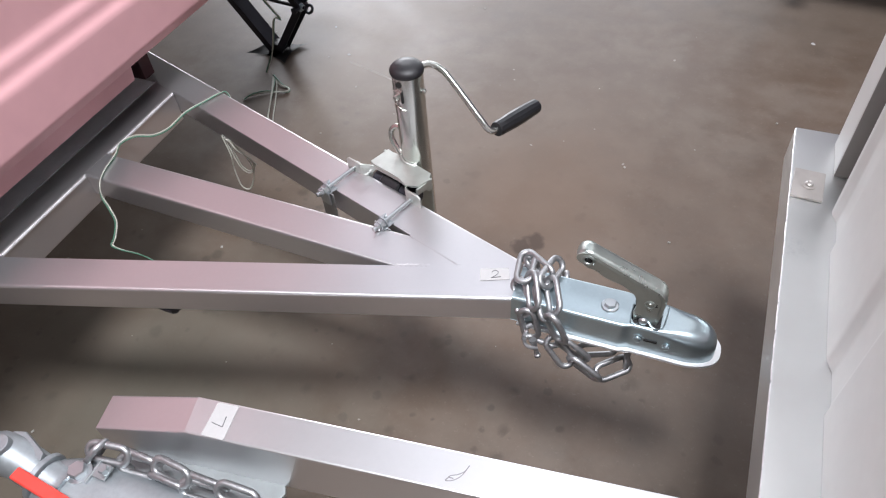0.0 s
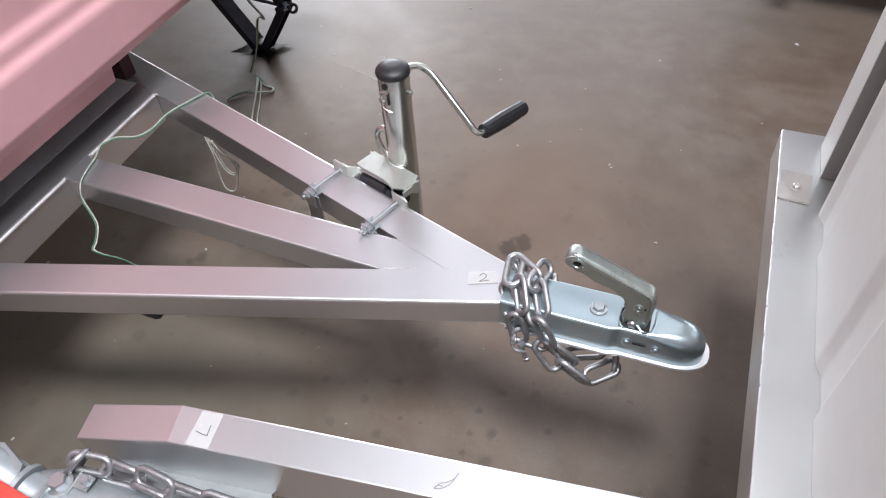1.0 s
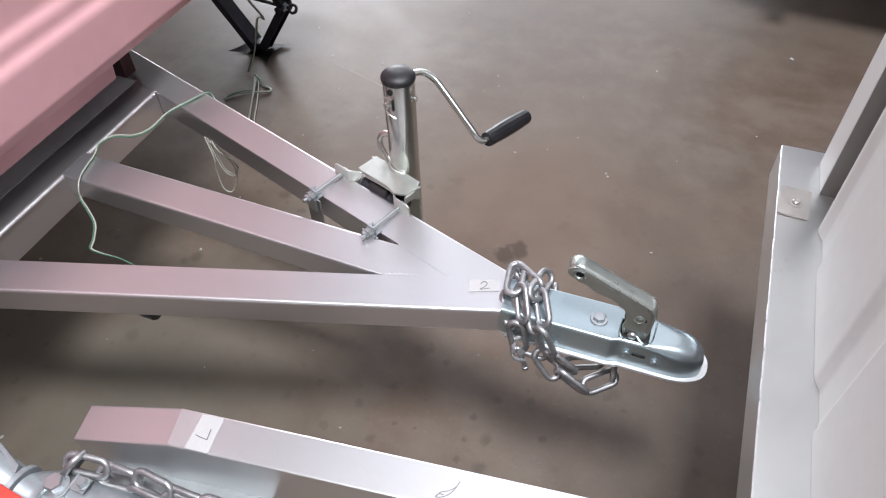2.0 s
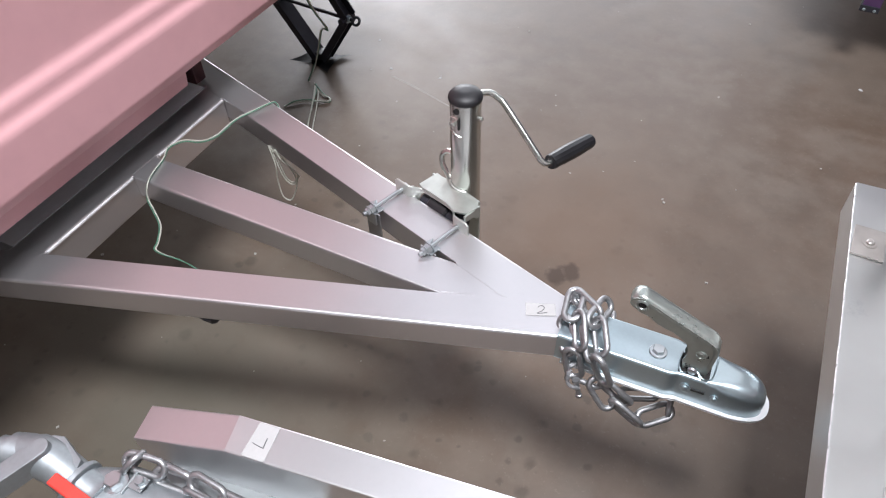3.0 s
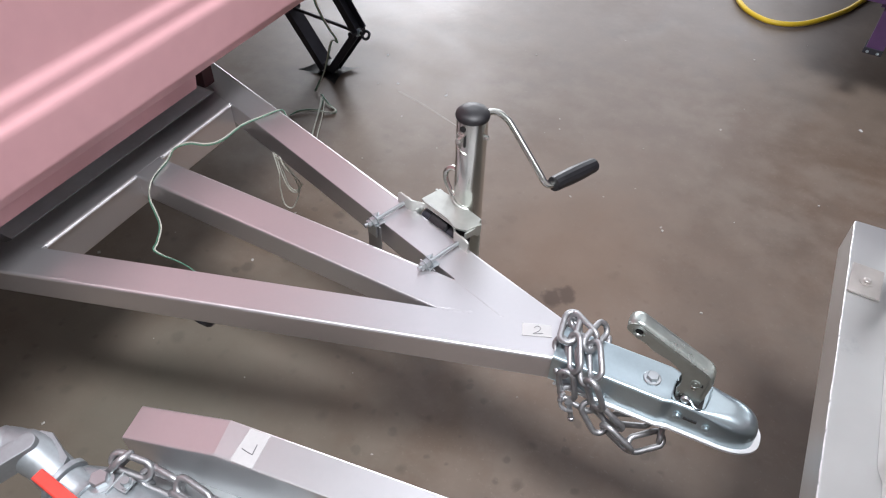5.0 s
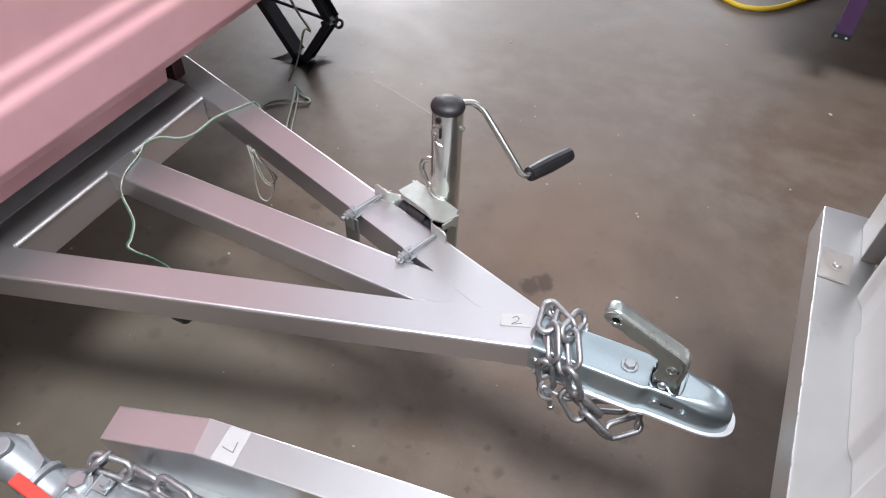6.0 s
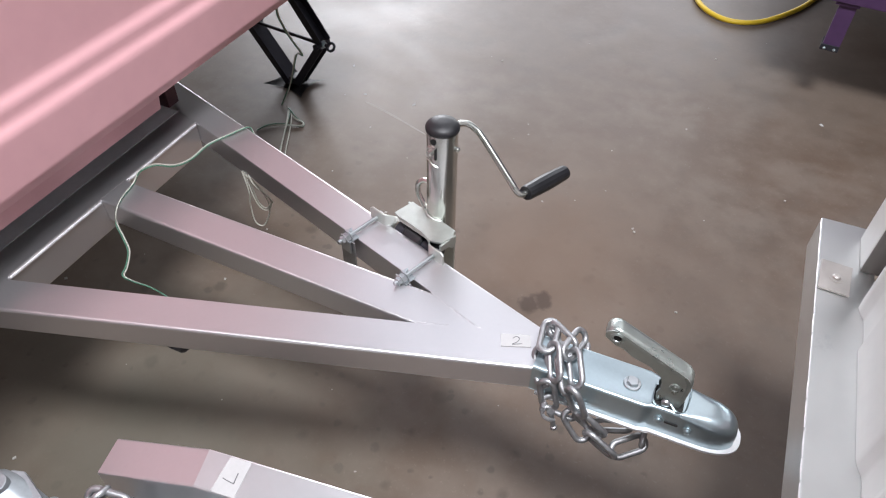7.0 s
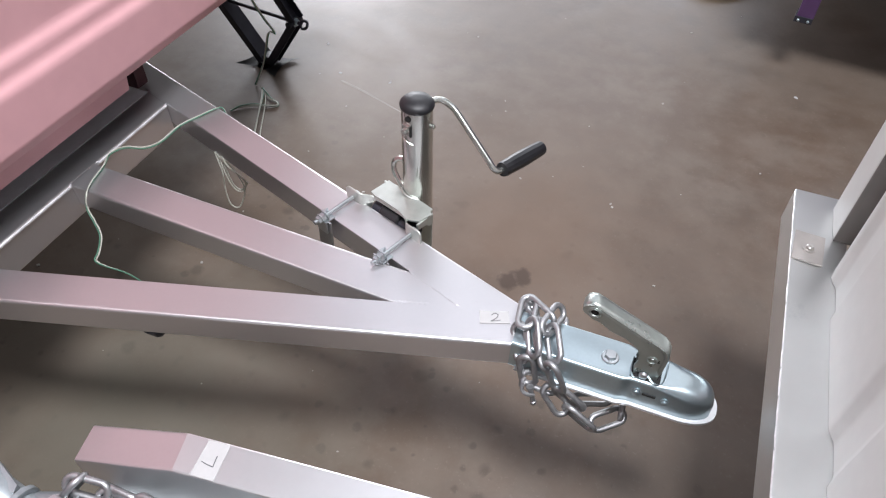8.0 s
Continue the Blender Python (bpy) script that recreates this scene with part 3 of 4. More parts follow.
part("eye_boss", turned([(0.0092, -0.001), (0.0088, 0.0010), (0.0074, 0.0020), (0.0058, 0.0016), (0.0050, -0.0004)], toward((0.0905, LV - LW, 0.5310), (0, -1, 0)), 22), LEVER, lever, "pressed boss round the eye")
part("lever_eye", turned([(0.0051, 0.0), (0.0050, 0.0004), (0.001, 0.0004)], toward((0.0905, LV - LW, 0.5310), (0, -1, 0)), 18), DARKHOLE, lever, "eye hole at the lever's end")
part("lever_pin", turned([(0.0070, 0), (0.0070, 0.0008), (0.0056, 0.0018), (0.0052, 0.0006), (0.0035, 0.0006), (0.003, 0.0016), (0.001, 0.0018)], toward((0.1760, LV - LW, 0.4730), (0, -1, 0)), 18), LEVER, lever, "peened pivot pin")
part("stamp_mark", join(box(0.1815, 0.1860, LV - LW - 0.0004, LV - LW + 0.001, 0.4705, 0.4720, 0.0002), box(0.1838, 0.1852, LV - LW - 0.0004, LV - LW + 0.001, 0.4720, 0.4760, 0.0002)), DARKHOLE, lever, "dark stamped nick")
part("lever_pin", turned([(0.0062, 0), (0.0062, 0.002), (0.0050, 0.0038), (0.002, 0.0044)], toward((0.1725, LV - LW - 0.001, 0.4385), (0, -1, 0)), 18), BOLTZINC, lever, "bright pivot pin")
part("lever_foot", box(0.163, 0.186, LV - LW + 0.002, LV + LW - 0.002, 0.430, 0.452, 0.003), DARKSTEEL, lever, "dark latch block between the cheeks")

# ---------------------------------------------------------------- chains


def link_mesh(name, length=0.062, width=0.0300, wire=0.0044, mat=CHAIN):
    """A welded oval link, long side along x, lying in the xy plane."""
    r = width / 2 - wire
    hx = length / 2 - wire - r
    pts = []
    for k in range(9):
        a = -math.pi / 2 + math.pi * k / 8
        pts.append(Vector((hx + r * math.cos(a), r * math.sin(a), 0)))
    for k in range(9):
        a = math.pi / 2 + math.pi * k / 8
        pts.append(Vector((-hx + r * math.cos(a), r * math.sin(a), 0)))
    rings = []
    n = len(pts)
    for i, q in enumerate(pts):
        d = (pts[(i + 1) % n] - pts[i - 1]).normalized()
        side = d.cross(Vector((0, 0, 1)))
        rings.append([q + (side * math.cos(a) + Vector((0, 0, 1)) * math.sin(a)) * wire for a in (2 * math.pi * k / 9 for k in range(9))])
    return mesh(name, loft(rings, closed=True), mat, 60)


def chain(parent, me, path, pitch, roll0=35, jitter=14, seed=3):
    """Links strung along a path, each turned a quarter round from its neighbour."""
    rnd = random.Random(seed)
    pts = smooth_path(path, 30)
    run = [0.0]
    for a, b in zip(pts, pts[1:]):
        run.append(run[-1] + (b - a).length)

    def at(s):
        s = min(max(s, 0), run[-1])
        for i in range(len(pts) - 1):
            if run[i + 1] >= s:
                f = (s - run[i]) / max(1e-9, run[i + 1] - run[i])
                return pts[i].lerp(pts[i + 1], f)
        return pts[-1]

    count = int(run[-1] / pitch)
    off = Vector((0, 0, 0))
    p = parent
    while p is not None:
        off += p.location
        p = p.parent
    for i in range(count):
        a, b = at(i * pitch), at((i + 1) * pitch)
        m = axes((a + b) / 2 - off, b - a, (0.13, 0.2, 1)) @ pose(0, 0, 0, roll0 + 90 * (i % 2) + rnd.uniform(-jitter, jitter), 0, 0)
        ob = new("link", me)
        ob.parent = parent
        ob.matrix_local = m


LINK = link_mesh("link")
c1 = thing("safety_chain", (0.05, -0.04, 0.345), "galvanised steel safety chain wrapped round the coupling and hanging below", "chain")


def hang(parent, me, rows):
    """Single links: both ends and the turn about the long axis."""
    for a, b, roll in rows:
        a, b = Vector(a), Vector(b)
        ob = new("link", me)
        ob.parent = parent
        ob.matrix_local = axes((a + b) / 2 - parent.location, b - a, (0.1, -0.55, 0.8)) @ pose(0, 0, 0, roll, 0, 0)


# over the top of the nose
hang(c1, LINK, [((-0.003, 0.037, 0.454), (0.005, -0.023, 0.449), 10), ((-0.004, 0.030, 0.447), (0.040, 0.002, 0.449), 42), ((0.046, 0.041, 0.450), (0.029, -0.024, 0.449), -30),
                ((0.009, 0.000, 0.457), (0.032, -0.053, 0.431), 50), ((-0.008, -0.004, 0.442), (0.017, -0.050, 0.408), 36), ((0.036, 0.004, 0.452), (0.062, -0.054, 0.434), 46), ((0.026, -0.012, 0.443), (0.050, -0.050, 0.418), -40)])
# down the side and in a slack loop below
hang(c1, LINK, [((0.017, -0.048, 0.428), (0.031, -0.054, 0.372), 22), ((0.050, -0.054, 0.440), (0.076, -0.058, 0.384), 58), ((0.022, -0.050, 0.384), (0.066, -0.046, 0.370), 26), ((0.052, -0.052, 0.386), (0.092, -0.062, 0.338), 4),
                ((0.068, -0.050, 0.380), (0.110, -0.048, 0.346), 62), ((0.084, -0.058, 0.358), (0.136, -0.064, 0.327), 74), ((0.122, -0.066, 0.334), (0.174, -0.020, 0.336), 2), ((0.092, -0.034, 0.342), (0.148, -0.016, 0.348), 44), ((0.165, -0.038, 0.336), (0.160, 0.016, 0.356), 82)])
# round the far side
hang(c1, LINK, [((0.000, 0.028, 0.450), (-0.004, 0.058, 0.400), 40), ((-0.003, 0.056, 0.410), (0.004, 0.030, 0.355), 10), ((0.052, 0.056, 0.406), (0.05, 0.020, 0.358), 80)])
clasp = part("clasp", join(turned([(0.0055, 0), (0.0055, 0.004), (0.0036, 0.005), (0.0036, 0.026), (0.0048, 0.027), (0.0048, 0.031)], toward((0.034, -0.066, 0.386), (0.35, -0.2, -1)), 12), tube(smooth_path([(0.024, -0.060, 0.396), (0.022, -0.068, 0.390), (0.026, -0.074, 0.382), (0.034, -0.074, 0.378), (0.042, -0.070, 0.374)], 5), 0.0028, 8)),
             CHAIN, c1, "small shackle pin")
part("nut", hexnut(0.0065, 0.006, toward((0.025, -0.067, 0.390), (-1, -0.2, 0.2))), CHAIN, clasp)

# ---------------------------------------------------------------- jockey stand clamped to the far tube
UB, NB = Vector((0.9406, -0.3395, 0)), Vector((0.3395, 0.9406, 0))
POST = Vector((-0.2455, 0.1905, 0))
JL = axes(POST, UB)          # local x along the tube to the nose, y outward
stand = thing("jockey_stand", (POST.x, POST.y, 0), "bright zinc jockey stand with a winding handle, clamped to the drawbar", "jockey stand")


def jl(x, y, z):
    return JL @ Vector((x, y, z))


TUBE = Matrix.Translation(POST + UB * 0.0030)
post = part("outer_tube", turned([(0.0237, 0.13), (0.0243, 0.135), (0.0243, 0.6135)], TUBE, 40), ZINCBRIGHT, stand, "bright zinc outer tube")
part("cap", turned([(0.0250, 0.6130), (0.0258, 0.6135), (0.0263, 0.6150), (0.0265, 0.6180), (0.0256, 0.6208), (0.0224, 0.6245), (0.0150, 0.6276), (0.006, 0.6288)], TUBE, 40), BLACKPLASTIC, stand, "black plastic domed cap")
handle = part("crank_rod", tube(smooth_path([jl(0, 0.020, 0.600), jl(0.001, 0.034, 0.604), jl(0.008, 0.049, 0.6020), jl(0.020, 0.056, 0.5945), jl(0.036, 0.0575, 0.584), jl(0.102, 0.0515, 0.537), jl(0.114, 0.051, 0.527), jl(0.121, 0.055, 0.521), jl(0.123, 0.064, 0.519), jl(0.124, 0.078, 0.516)], 6), 0.0052, 12),
              ZINCBRIGHT, stand, "bent zinc crank rod")
gdir = (jl(0.128, 0.166, 0.507) - jl(0.123, 0.064, 0.519)).normalized()
gm = toward(jl(0.123, 0.064, 0.519), gdir)
grip_prof = [(0.0085, 0.0), (0.0118, 0.0006), (0.0128, 0.005)]
for k in range(1, 12):
    s = k / 12
    grip_prof.append((0.0122 + 0.0016 * math.sin(math.pi * s), 0.005 + 0.091 * s))
grip_prof += [(0.0126, 0.096), (0.0116, 0.1005), (0.004, 0.101)]
part("grip", turned(grip_prof, gm, 13), BLACKPLASTIC, stand, "black ridged plastic grip", angle=20)
NM = toward(jl(0.0036, -0.0241, 0.583), JL.to_3x3() @ Vector((0.035, -0.999, 0)))
part("pin", join(box(-0.0075, 0.0075, -0.009, 0.009, -0.002, 0.003, 0.0012, NM), hexnut(0.0050, 0.007, NM @ Matrix.Translation((0, 0, 0.002)))), ZINCBRIGHT, post, "zinc retaining pin")
NM2 = toward(jl(0.0066, -0.0222, 0.6035), JL.to_3x3() @ Vector((0.15, -0.99, 0)))
part("dark_strip", box(0.0076, 0.0092, -0.010, 0.010, -0.002, 0.0022, 0.0003, NM), DARKHOLE, post, "dark strip beside the pin plate")
part("slot", turned([(0.0050, 0.0022), (0.0050, 0.0030), (0.001, 0.0031)], NM2, 12), DARKHOLE, post, "dark hole in the tube")
part("clip", tube(smooth_path([jl(0.0030 + 0.0249 * math.cos(a), 0.0249 * math.sin(a), 0.566 - 0.002 * k) for k, a in enumerate((-1.9, -1.7, -1.5, -1.3, -1.1))], 5), 0.0013, 8), ZINCBRIGHT, post, "thin wire clip")
part("crank_pin", turned([(0.004, 0), (0.004, 0.004), (0.002, 0.006)], toward(jl(0.0267, 0.006, 0.585), JL.to_3x3() @ Vector((1, 0.2, 0))), 10), ZINCBRIGHT, post)
# swivel bracket: a folded plate with ears
part("bracket_plate", prism([(-0.050, -0.0570), (-0.040, -0.0600), (-0.026, -0.0590), (0.014, -0.0590), (0.026, -0.0625), (0.036, -0.0660), (0.047, -0.0625), (0.0565, -0.0560), (0.061, -0.034), (0.052, -0.020), (0.016, -0.0185), (-0.022, -0.0155), (-0.036, -0.0190), (-0.0475, -0.0165)], 0.446, 0.450, 0.001, m=JL), YZINC, stand, "pale zinc folded bracket")
flange = prism([(-0.0180, 0.0), (0.0180, 0.0), (0.0180, -0.016), (0.0150, -0.0215), (0.0090, -0.0225), (0.0050, -0.018), (0.0020, -0.013), (-0.006, -0.0115), (-0.0180, -0.012)], -0.002, 0.002, 0.001)
flange.transform(Matrix.Translation(jl(0.0585, -0.044, 0.4475)) @ axes((0, 0, 0), JL.to_3x3() @ Vector((0, 1, 0)), JL.to_3x3() @ Vector((1, 0, 0))))
part("bracket_flange", join(flange, box(-0.055, 0.052, -0.0215, -0.0175, 0.360, 0.4465, 0.001, JL)), YZINC, stand, "down-turned edge of the bracket")
part("base_collar", tube(smooth_path([jl(0.0030 + 0.0262 * math.cos(radians(a)), 0.0262 * math.sin(radians(a)), 0.4515 + 0.0015 * math.sin(radians(2 * a))) for a in range(-165, -34, 15)], 3), [0.0006] + [0.0019] * 23 + [0.0006], 8), YZINC, stand, "rolled lip of the bracket round the tube")
part("spindle", turned([(0.014, -0.046), (0.0165, -0.044), (0.0165, 0.044), (0.014, 0.046)], toward(jl(0, -0.050, 0.412), UB), 20), BLACKPAINT, stand, "dark spindle barrel")
part("spindle_sleeve", turned([(0.017, -0.026), (0.0205, -0.023), (0.0210, -0.005), (0.0205, 0.013), (0.017, 0.016)], toward(jl(0, -0.0515, 0.4135), UB), 24), BLACKPLASTIC, stand, "black sleeve on the spindle")


def strap():
    """The wavy clamp strap that stands along the tube's outer face."""
    rings = []
    n = 34
    for i in range(n + 1):
        x = -0.090 + 0.168 * i / n
        wave = 0.5 + 0.5 * math.tanh((abs(x + 0.006) - 0.044) / 0.006)
        y = -0.0740 + 0.0172 * (1 - wave)
        zt = 0.4515 - 0.0075 * (1 - wave) - 0.004 * (abs(x + 0.006) > 0.082)
        zb = 0.375 + 0.064 * (1 - wave)
        rings.append([jl(x, y - 0.0016, zb), jl(x, y + 0.0016, zb), jl(x, y + 0.0016, zt - 0.001), jl(x, y, zt), jl(x, y - 0.0016, zt - 0.001)])
    return loft(rings)


part("lock_ring", tube(smooth_path([jl(-0.016, -0.016, 0.450), jl(-0.028, -0.014, 0.460), jl(-0.039, -0.012, 0.474), jl(-0.042, -0.008, 0.487), jl(-0.034, -0.003, 0.496), jl(-0.018, 0.000, 0.497)], 6), 0.0046, 10), ZINCBRIGHT, stand, "bent zinc locking pin")
part("clamp_strap", strap(), YZINC, stand, "pale zinc wavy clamp strap")
for u in (-0.0755, 0.0555):
    b = part("clamp_bolt", join(tube([jl(u, -0.064, 0.4335), jl(u, -0.160, 0.4335)], 0.0038, 12)), BOLTZINC, stand, "threaded zinc bolt across the tube")
    part("nut", hexnut(0.0082, 0.010, toward(jl(u, -0.1375, 0.4335), -NB)), BOLTZINC, b)
    part("nut", hexnut(0.0070, 0.007, toward(jl(u, -0.1475, 0.4335), -NB)), BOLTZINC, b)
    part("washer_tab", join(prism([(u - 0.011, -0.1460), (u + 0.011, -0.1460), (u + 0.011, -0.1250), (u - 0.011, -0.1250)], 0.4275, 0.4300, 0.0006, m=JL), box(u - 0.011, u + 0.011, -0.146, -0.1425, 0.405, 0.4290, 0.0008, JL), prism([(u - 0.006, -0.1400), (u + 0.003, -0.1400), (u - 0.003, -0.1270)], 0.429, 0.4440, 0.0008, m=JL)), BOLTZINC, b)
    part("nut", hexnut(0.0072, 0.008, toward(jl(u, -0.0705, 0.4335), NB)), BOLTZINC, b)
    part("inner_strap", box(u - 0.018, u + 0.016, -0.1412, -0.1382, 0.355, 0.428, 0.001, JL), CHAIN, b, "vertical zinc clamp plate")

# ---------------------------------------------------------------- hand-marked tape labels


def strokes(lines, m, r):
    bm = bmesh.new()
    for l in lines:
        join(bm, tube(smooth_path([m @ Vector((x, y, 0)) for x, y in l], 6), r, 6))
    return bm


def label_strip(name, corners, z, words, lines, m, r):
    t = thing(name, (sum(c[0] for c in corners) / 4, sum(c[1] for c in corners) / 4, z), words, "label")
    part("tape", prism(corners, z, z + 0.0006), PAPER, t)
    part("mark", strokes(lines, m, r), INK, t, "handwritten ink mark")
    return t


label_strip("tape_label", [(-0.067, 0.002), (-0.059, -0.019), (-0.019, -0.0035), (-0.027, 0.0165)], ZT + 0.0004, "white tape label with a handwritten 2 on the drawbar", [[(-0.005, 0.004), (0.0, 0.0075), (0.0045, 0.004), (0.001, -0.002), (-0.006, -0.0065), (-0.003, -0.0068), (0.008, -0.005)]],
            axes((-0.042, -0.001, ZT + 0.0011), (0.934, 0.357, 0)), 0.0006)

# ---------------------------------------------------------------- loose trailer wiring over the drawbar


def cable(name, pts, mats, words, turns=0.0, start=0.6, r=0.0014):
    """Side-by-side cores of (material, offset), slowly twisting about the run."""
    t = thing(name, pts[0], words, "cable", "trailer wiring")
    run = smooth_path(pts, 8)
    for mat, off in mats:
        line = []
        for i, q in enumerate(run):
            d = (run[min(i + 1, len(run) - 1)] - run[max(i - 1, 0)]).normalized()
            side = d.cross(Vector((0.05, 0.02, 1)))
            side = side.normalized() if side.length > 0.05 else Vector((1, 0, 0))
            up = side.cross(d)
            a = start + 2 * math.pi * turns * i / len(run)
            line.append(q + (side * math.cos(a) + up * math.sin(a)) * off)
        part("wire", tube(line, r, 7), mat, t)
    return t


W2 = [(WIREWHITE, -0.0014), (WIREGREEN, 0.0014)]
cable("trailer_wiring", [(-0.676, 0.276, 0.395), (-0.690, 0.283, 0.426), (-0.699, 0.274, 0.4305), (-0.712, 0.246, 0.4305), (-0.733, 0.205, 0.427), (-0.738, 0.155, 0.424), (-0.754, 0.128, 0.424), (-0.782, 0.112, 0.428), (-0.793, 0.085, 0.4295), (-0.780, 0.054, 0.4295), (-0.769, 0.009, 0.4295),
                          (-0.756, -0.018, 0.4275), (-0.753, -0.028, 0.408), (-0.735, -0.039, 0.395), (-0.710, -0.057, 0.387), (-0.695, -0.083, 0.380), (-0.688, -0.099, 0.378), (-0.663, -0.104, 0.380), (-0.624, -0.106, 0.385), (-0.585, -0.114, 0.390), (-0.560, -0.120, 0.380)],
      W2, "thin green and white trailer wiring draped over the drawbar", 0.9, 2.2, 0.0012)
cable("trailer_wiring", [(-0.668, 0.206, 0.384), (-0.654, 0.197, 0.345), (-0.660, 0.199, 0.305), (-0.657, 0.198, 0.264), (-0.646, 0.202, 0.252), (-0.635, 0.206, 0.264), (-0.622, 0.210, 0.305), (-0.630, 0.205, 0.348), (-0.655, 0.200, 0.382)],
      [(WIREWHITE, 0.0)], "white wiring loop hanging under the drawbar")
cable("trailer_wiring", [(-0.650, 0.203, 0.384), (-0.637, 0.201, 0.360), (-0.618, 0.207, 0.335), (-0.617, 0.209, 0.312), (-0.628, 0.206, 0.298), (-0.640, 0.203, 0.304), (-0.648, 0.200, 0.330), (-0.660, 0.203, 0.384)],
      [(WIREWHITE, 0.0), (WIREWHITE, 0.004)], "white wiring loop hanging under the drawbar")
cable("trailer_wiring", [(-1.092, 0.762, 0.004), (-1.075, 0.785, 0.006), (-1.045, 0.808, 0.006), (-1.010, 0.818, 0.008), (-0.980, 0.833, 0.006), (-0.985, 0.850, 0.005), (-1.016, 0.859, 0.005), (-1.05, 0.882, 0.008), (-1.061, 0.892, 0.008), (-1.048, 0.870, 0.012), (-1.023, 0.822, 0.014), (-0.973, 0.709, 0.006), (-0.945, 0.65, 0.004)],
      [(WIREWHITE, -0.0018), (WIREWHITE, 0.0018), (WIREGREEN, 0.0042)], "loose green and white wire on the concrete floor", 2.0, 0.3, 0.0019)
cable("trailer_wiring", [(-1.075, 0.905, 0.003), (-1.046, 0.879, 0.007), (-1.02, 0.84, 0.008), (-0.985, 0.77, 0.005), (-0.957, 0.710, 0.004), (-0.92, 0.64, 0.003)],
      [(WIREWHITE, 0.0)], "loose white wire on the concrete floor", 0.0, 0.0, 0.0019)
cable("trailer_wiring", [(-0.885, 0.700, 0.553), (-0.898, 0.698, 0.45), (-0.945, 0.777, 0.36), (-0.964, 0.831, 0.29), (-0.971, 0.879, 0.222), (-0.980, 0.872, 0.228), (-0.990, 0.870, 0.215), (-1.031, 0.902, 0.14), (-1.068, 0.924, 0.07), (-1.097, 0.908, 0.004)],
      [(WIREWHITE, -0.0016), (WIREGREEN, 0.0016)], "green and white trailer wire hanging to the floor", 0.8, 2.6, 0.0018)

# ---------------------------------------------------------------- scissor jack under the box
jack = thing("scissor_jack", (-1.128, 1.043, 0.0), "black painted corner scissor jack wound down onto the floor", "jack")
JX = Vector((0.99, -0.14, 0)).normalized()
JY = Vector((0.14, 0.99, 0)).normalized()
JF = Vector((-1.128, 1.043, 0))


def jp(u, v, z):
    return JF + JX * u + JY * v + Vector((0, 0, z))


def channel(a, b, w, d, mat_t=0.003):
    """A U-channel from a to b: web w wide along JY, flanges d deep."""
    a, b = Vector(a), Vector(b)
    ax = (b - a).normalized()
    out = JY.cross(ax).normalized()
    ring = [(-w, 0), (w, 0), (w, d), (w - mat_t, d), (w - mat_t, mat_t), (-w + mat_t, mat_t), (-w + mat_t, d), (-w, d)]
    return loft([[p + JY * y + out * o for y, o in ring] for p in (a, b)])


AR, AL, AZ = 0.128, -0.142, 0.178
part("lower_arm", channel(jp(0.006, 0, 0.018), jp(AR, 0, AZ + 0.008), 0.021, 0.024), BLACKPAINT, jack)
part("lower_arm", channel(jp(AL, 0, AZ + 0.008), jp(-0.004, 0, 0.016), 0.024, 0.026), BLACKPAINT, jack)
part("upper_arm", channel(jp(AR, 0, AZ), jp(-0.005, 0, 0.355), 0.022, 0.026), BLACKPAINT, jack)
part("upper_arm", channel(jp(-0.025, 0, 0.355), jp(AL, 0, AZ), 0.019, 0.024), BLACKPAINT, jack)
part("head_plate", box(-0.06, 0.05, -0.04, 0.04, 0.35, 0.374, 0.003, axes(JF, JX)), BLACKPAINT, jack)
part("screw_rod", tube([jp(AL - 0.01, 0, AZ), jp(AR + 0.022, 0, AZ)], 0.0055, 10), BLACKPAINT, jack, "black screw rod")
for a in (AR, AL):
    part("pivot", tube([jp(a, -0.030, AZ), jp(a, 0.030, AZ)], 0.010, 12), BLACKPAINT, jack)
part("nut", hexnut(0.010, 0.010, toward(jp(AR + 0.006, 0, AZ), JX)), ZINC, jack, "bright nut on the screw")
ring = [jp(AR + 0.037 + 0.012 * math.cos(a), 0.012 * math.sin(a) * 0.6, AZ + 0.012 * math.sin(a) * 0.8) for a in (2 * math.pi * k / 16 for k in range(16))]
part("eye", tube(ring, 0.0045, 8, closed=True), BLACKPAINT, jack, "black turning eye")
for s in (0.25, 0.55, 0.8):
    q = Vector(jp(AR, 0, AZ)).lerp(Vector(jp(-0.005, 0, 0.355)), s)
    part("stud", turned([(0.006, -0.002), (0.006, 0.001), (0.003, 0.002)], toward(q, -JY.cross((Vector(jp(-0.005, 0, 0.355)) - Vector(jp(AR, 0, AZ))).normalized())), 10), GALV, jack)


def jack_foot():
    """A pressed foot with turned-up corners."""
    bm = bmesh.new()
    n = 8
    grid = [[None] * (n + 1) for _ in range(n + 1)]
    for i in range(n + 1):
        for j in range(n + 1):
            u, v = (i / n - .5) * 2, (j / n - .5) * 2
            z = 0.003 + 0.016 * max(0, abs(u) - 0.4) ** 1.5
            grid[i][j] = bm.verts.new(jp(u * 0.080 * (0.72 + 0.28 * v * v), v * (0.072 if v < 0 else 0.062) * (0.62 + 0.38 * u * u), z))
    for i in range(n):
        for j in range(n):
            bm.faces.new((grid[i][j], grid[i + 1][j], grid[i + 1][j + 1], grid[i][j + 1]))
    bmesh.ops.solidify(bm, geom=bm.faces[:], thickness=0.003)
    return bm


part("foot", jack_foot(), BLACKPLASTIC, jack, "pressed black foot plate")
part("foot_block", box(-0.026, 0.026, -0.0195, 0.0195, 0.005, 0.030, 0.006, axes(JF, JX)), BLACKPLASTIC, jack)
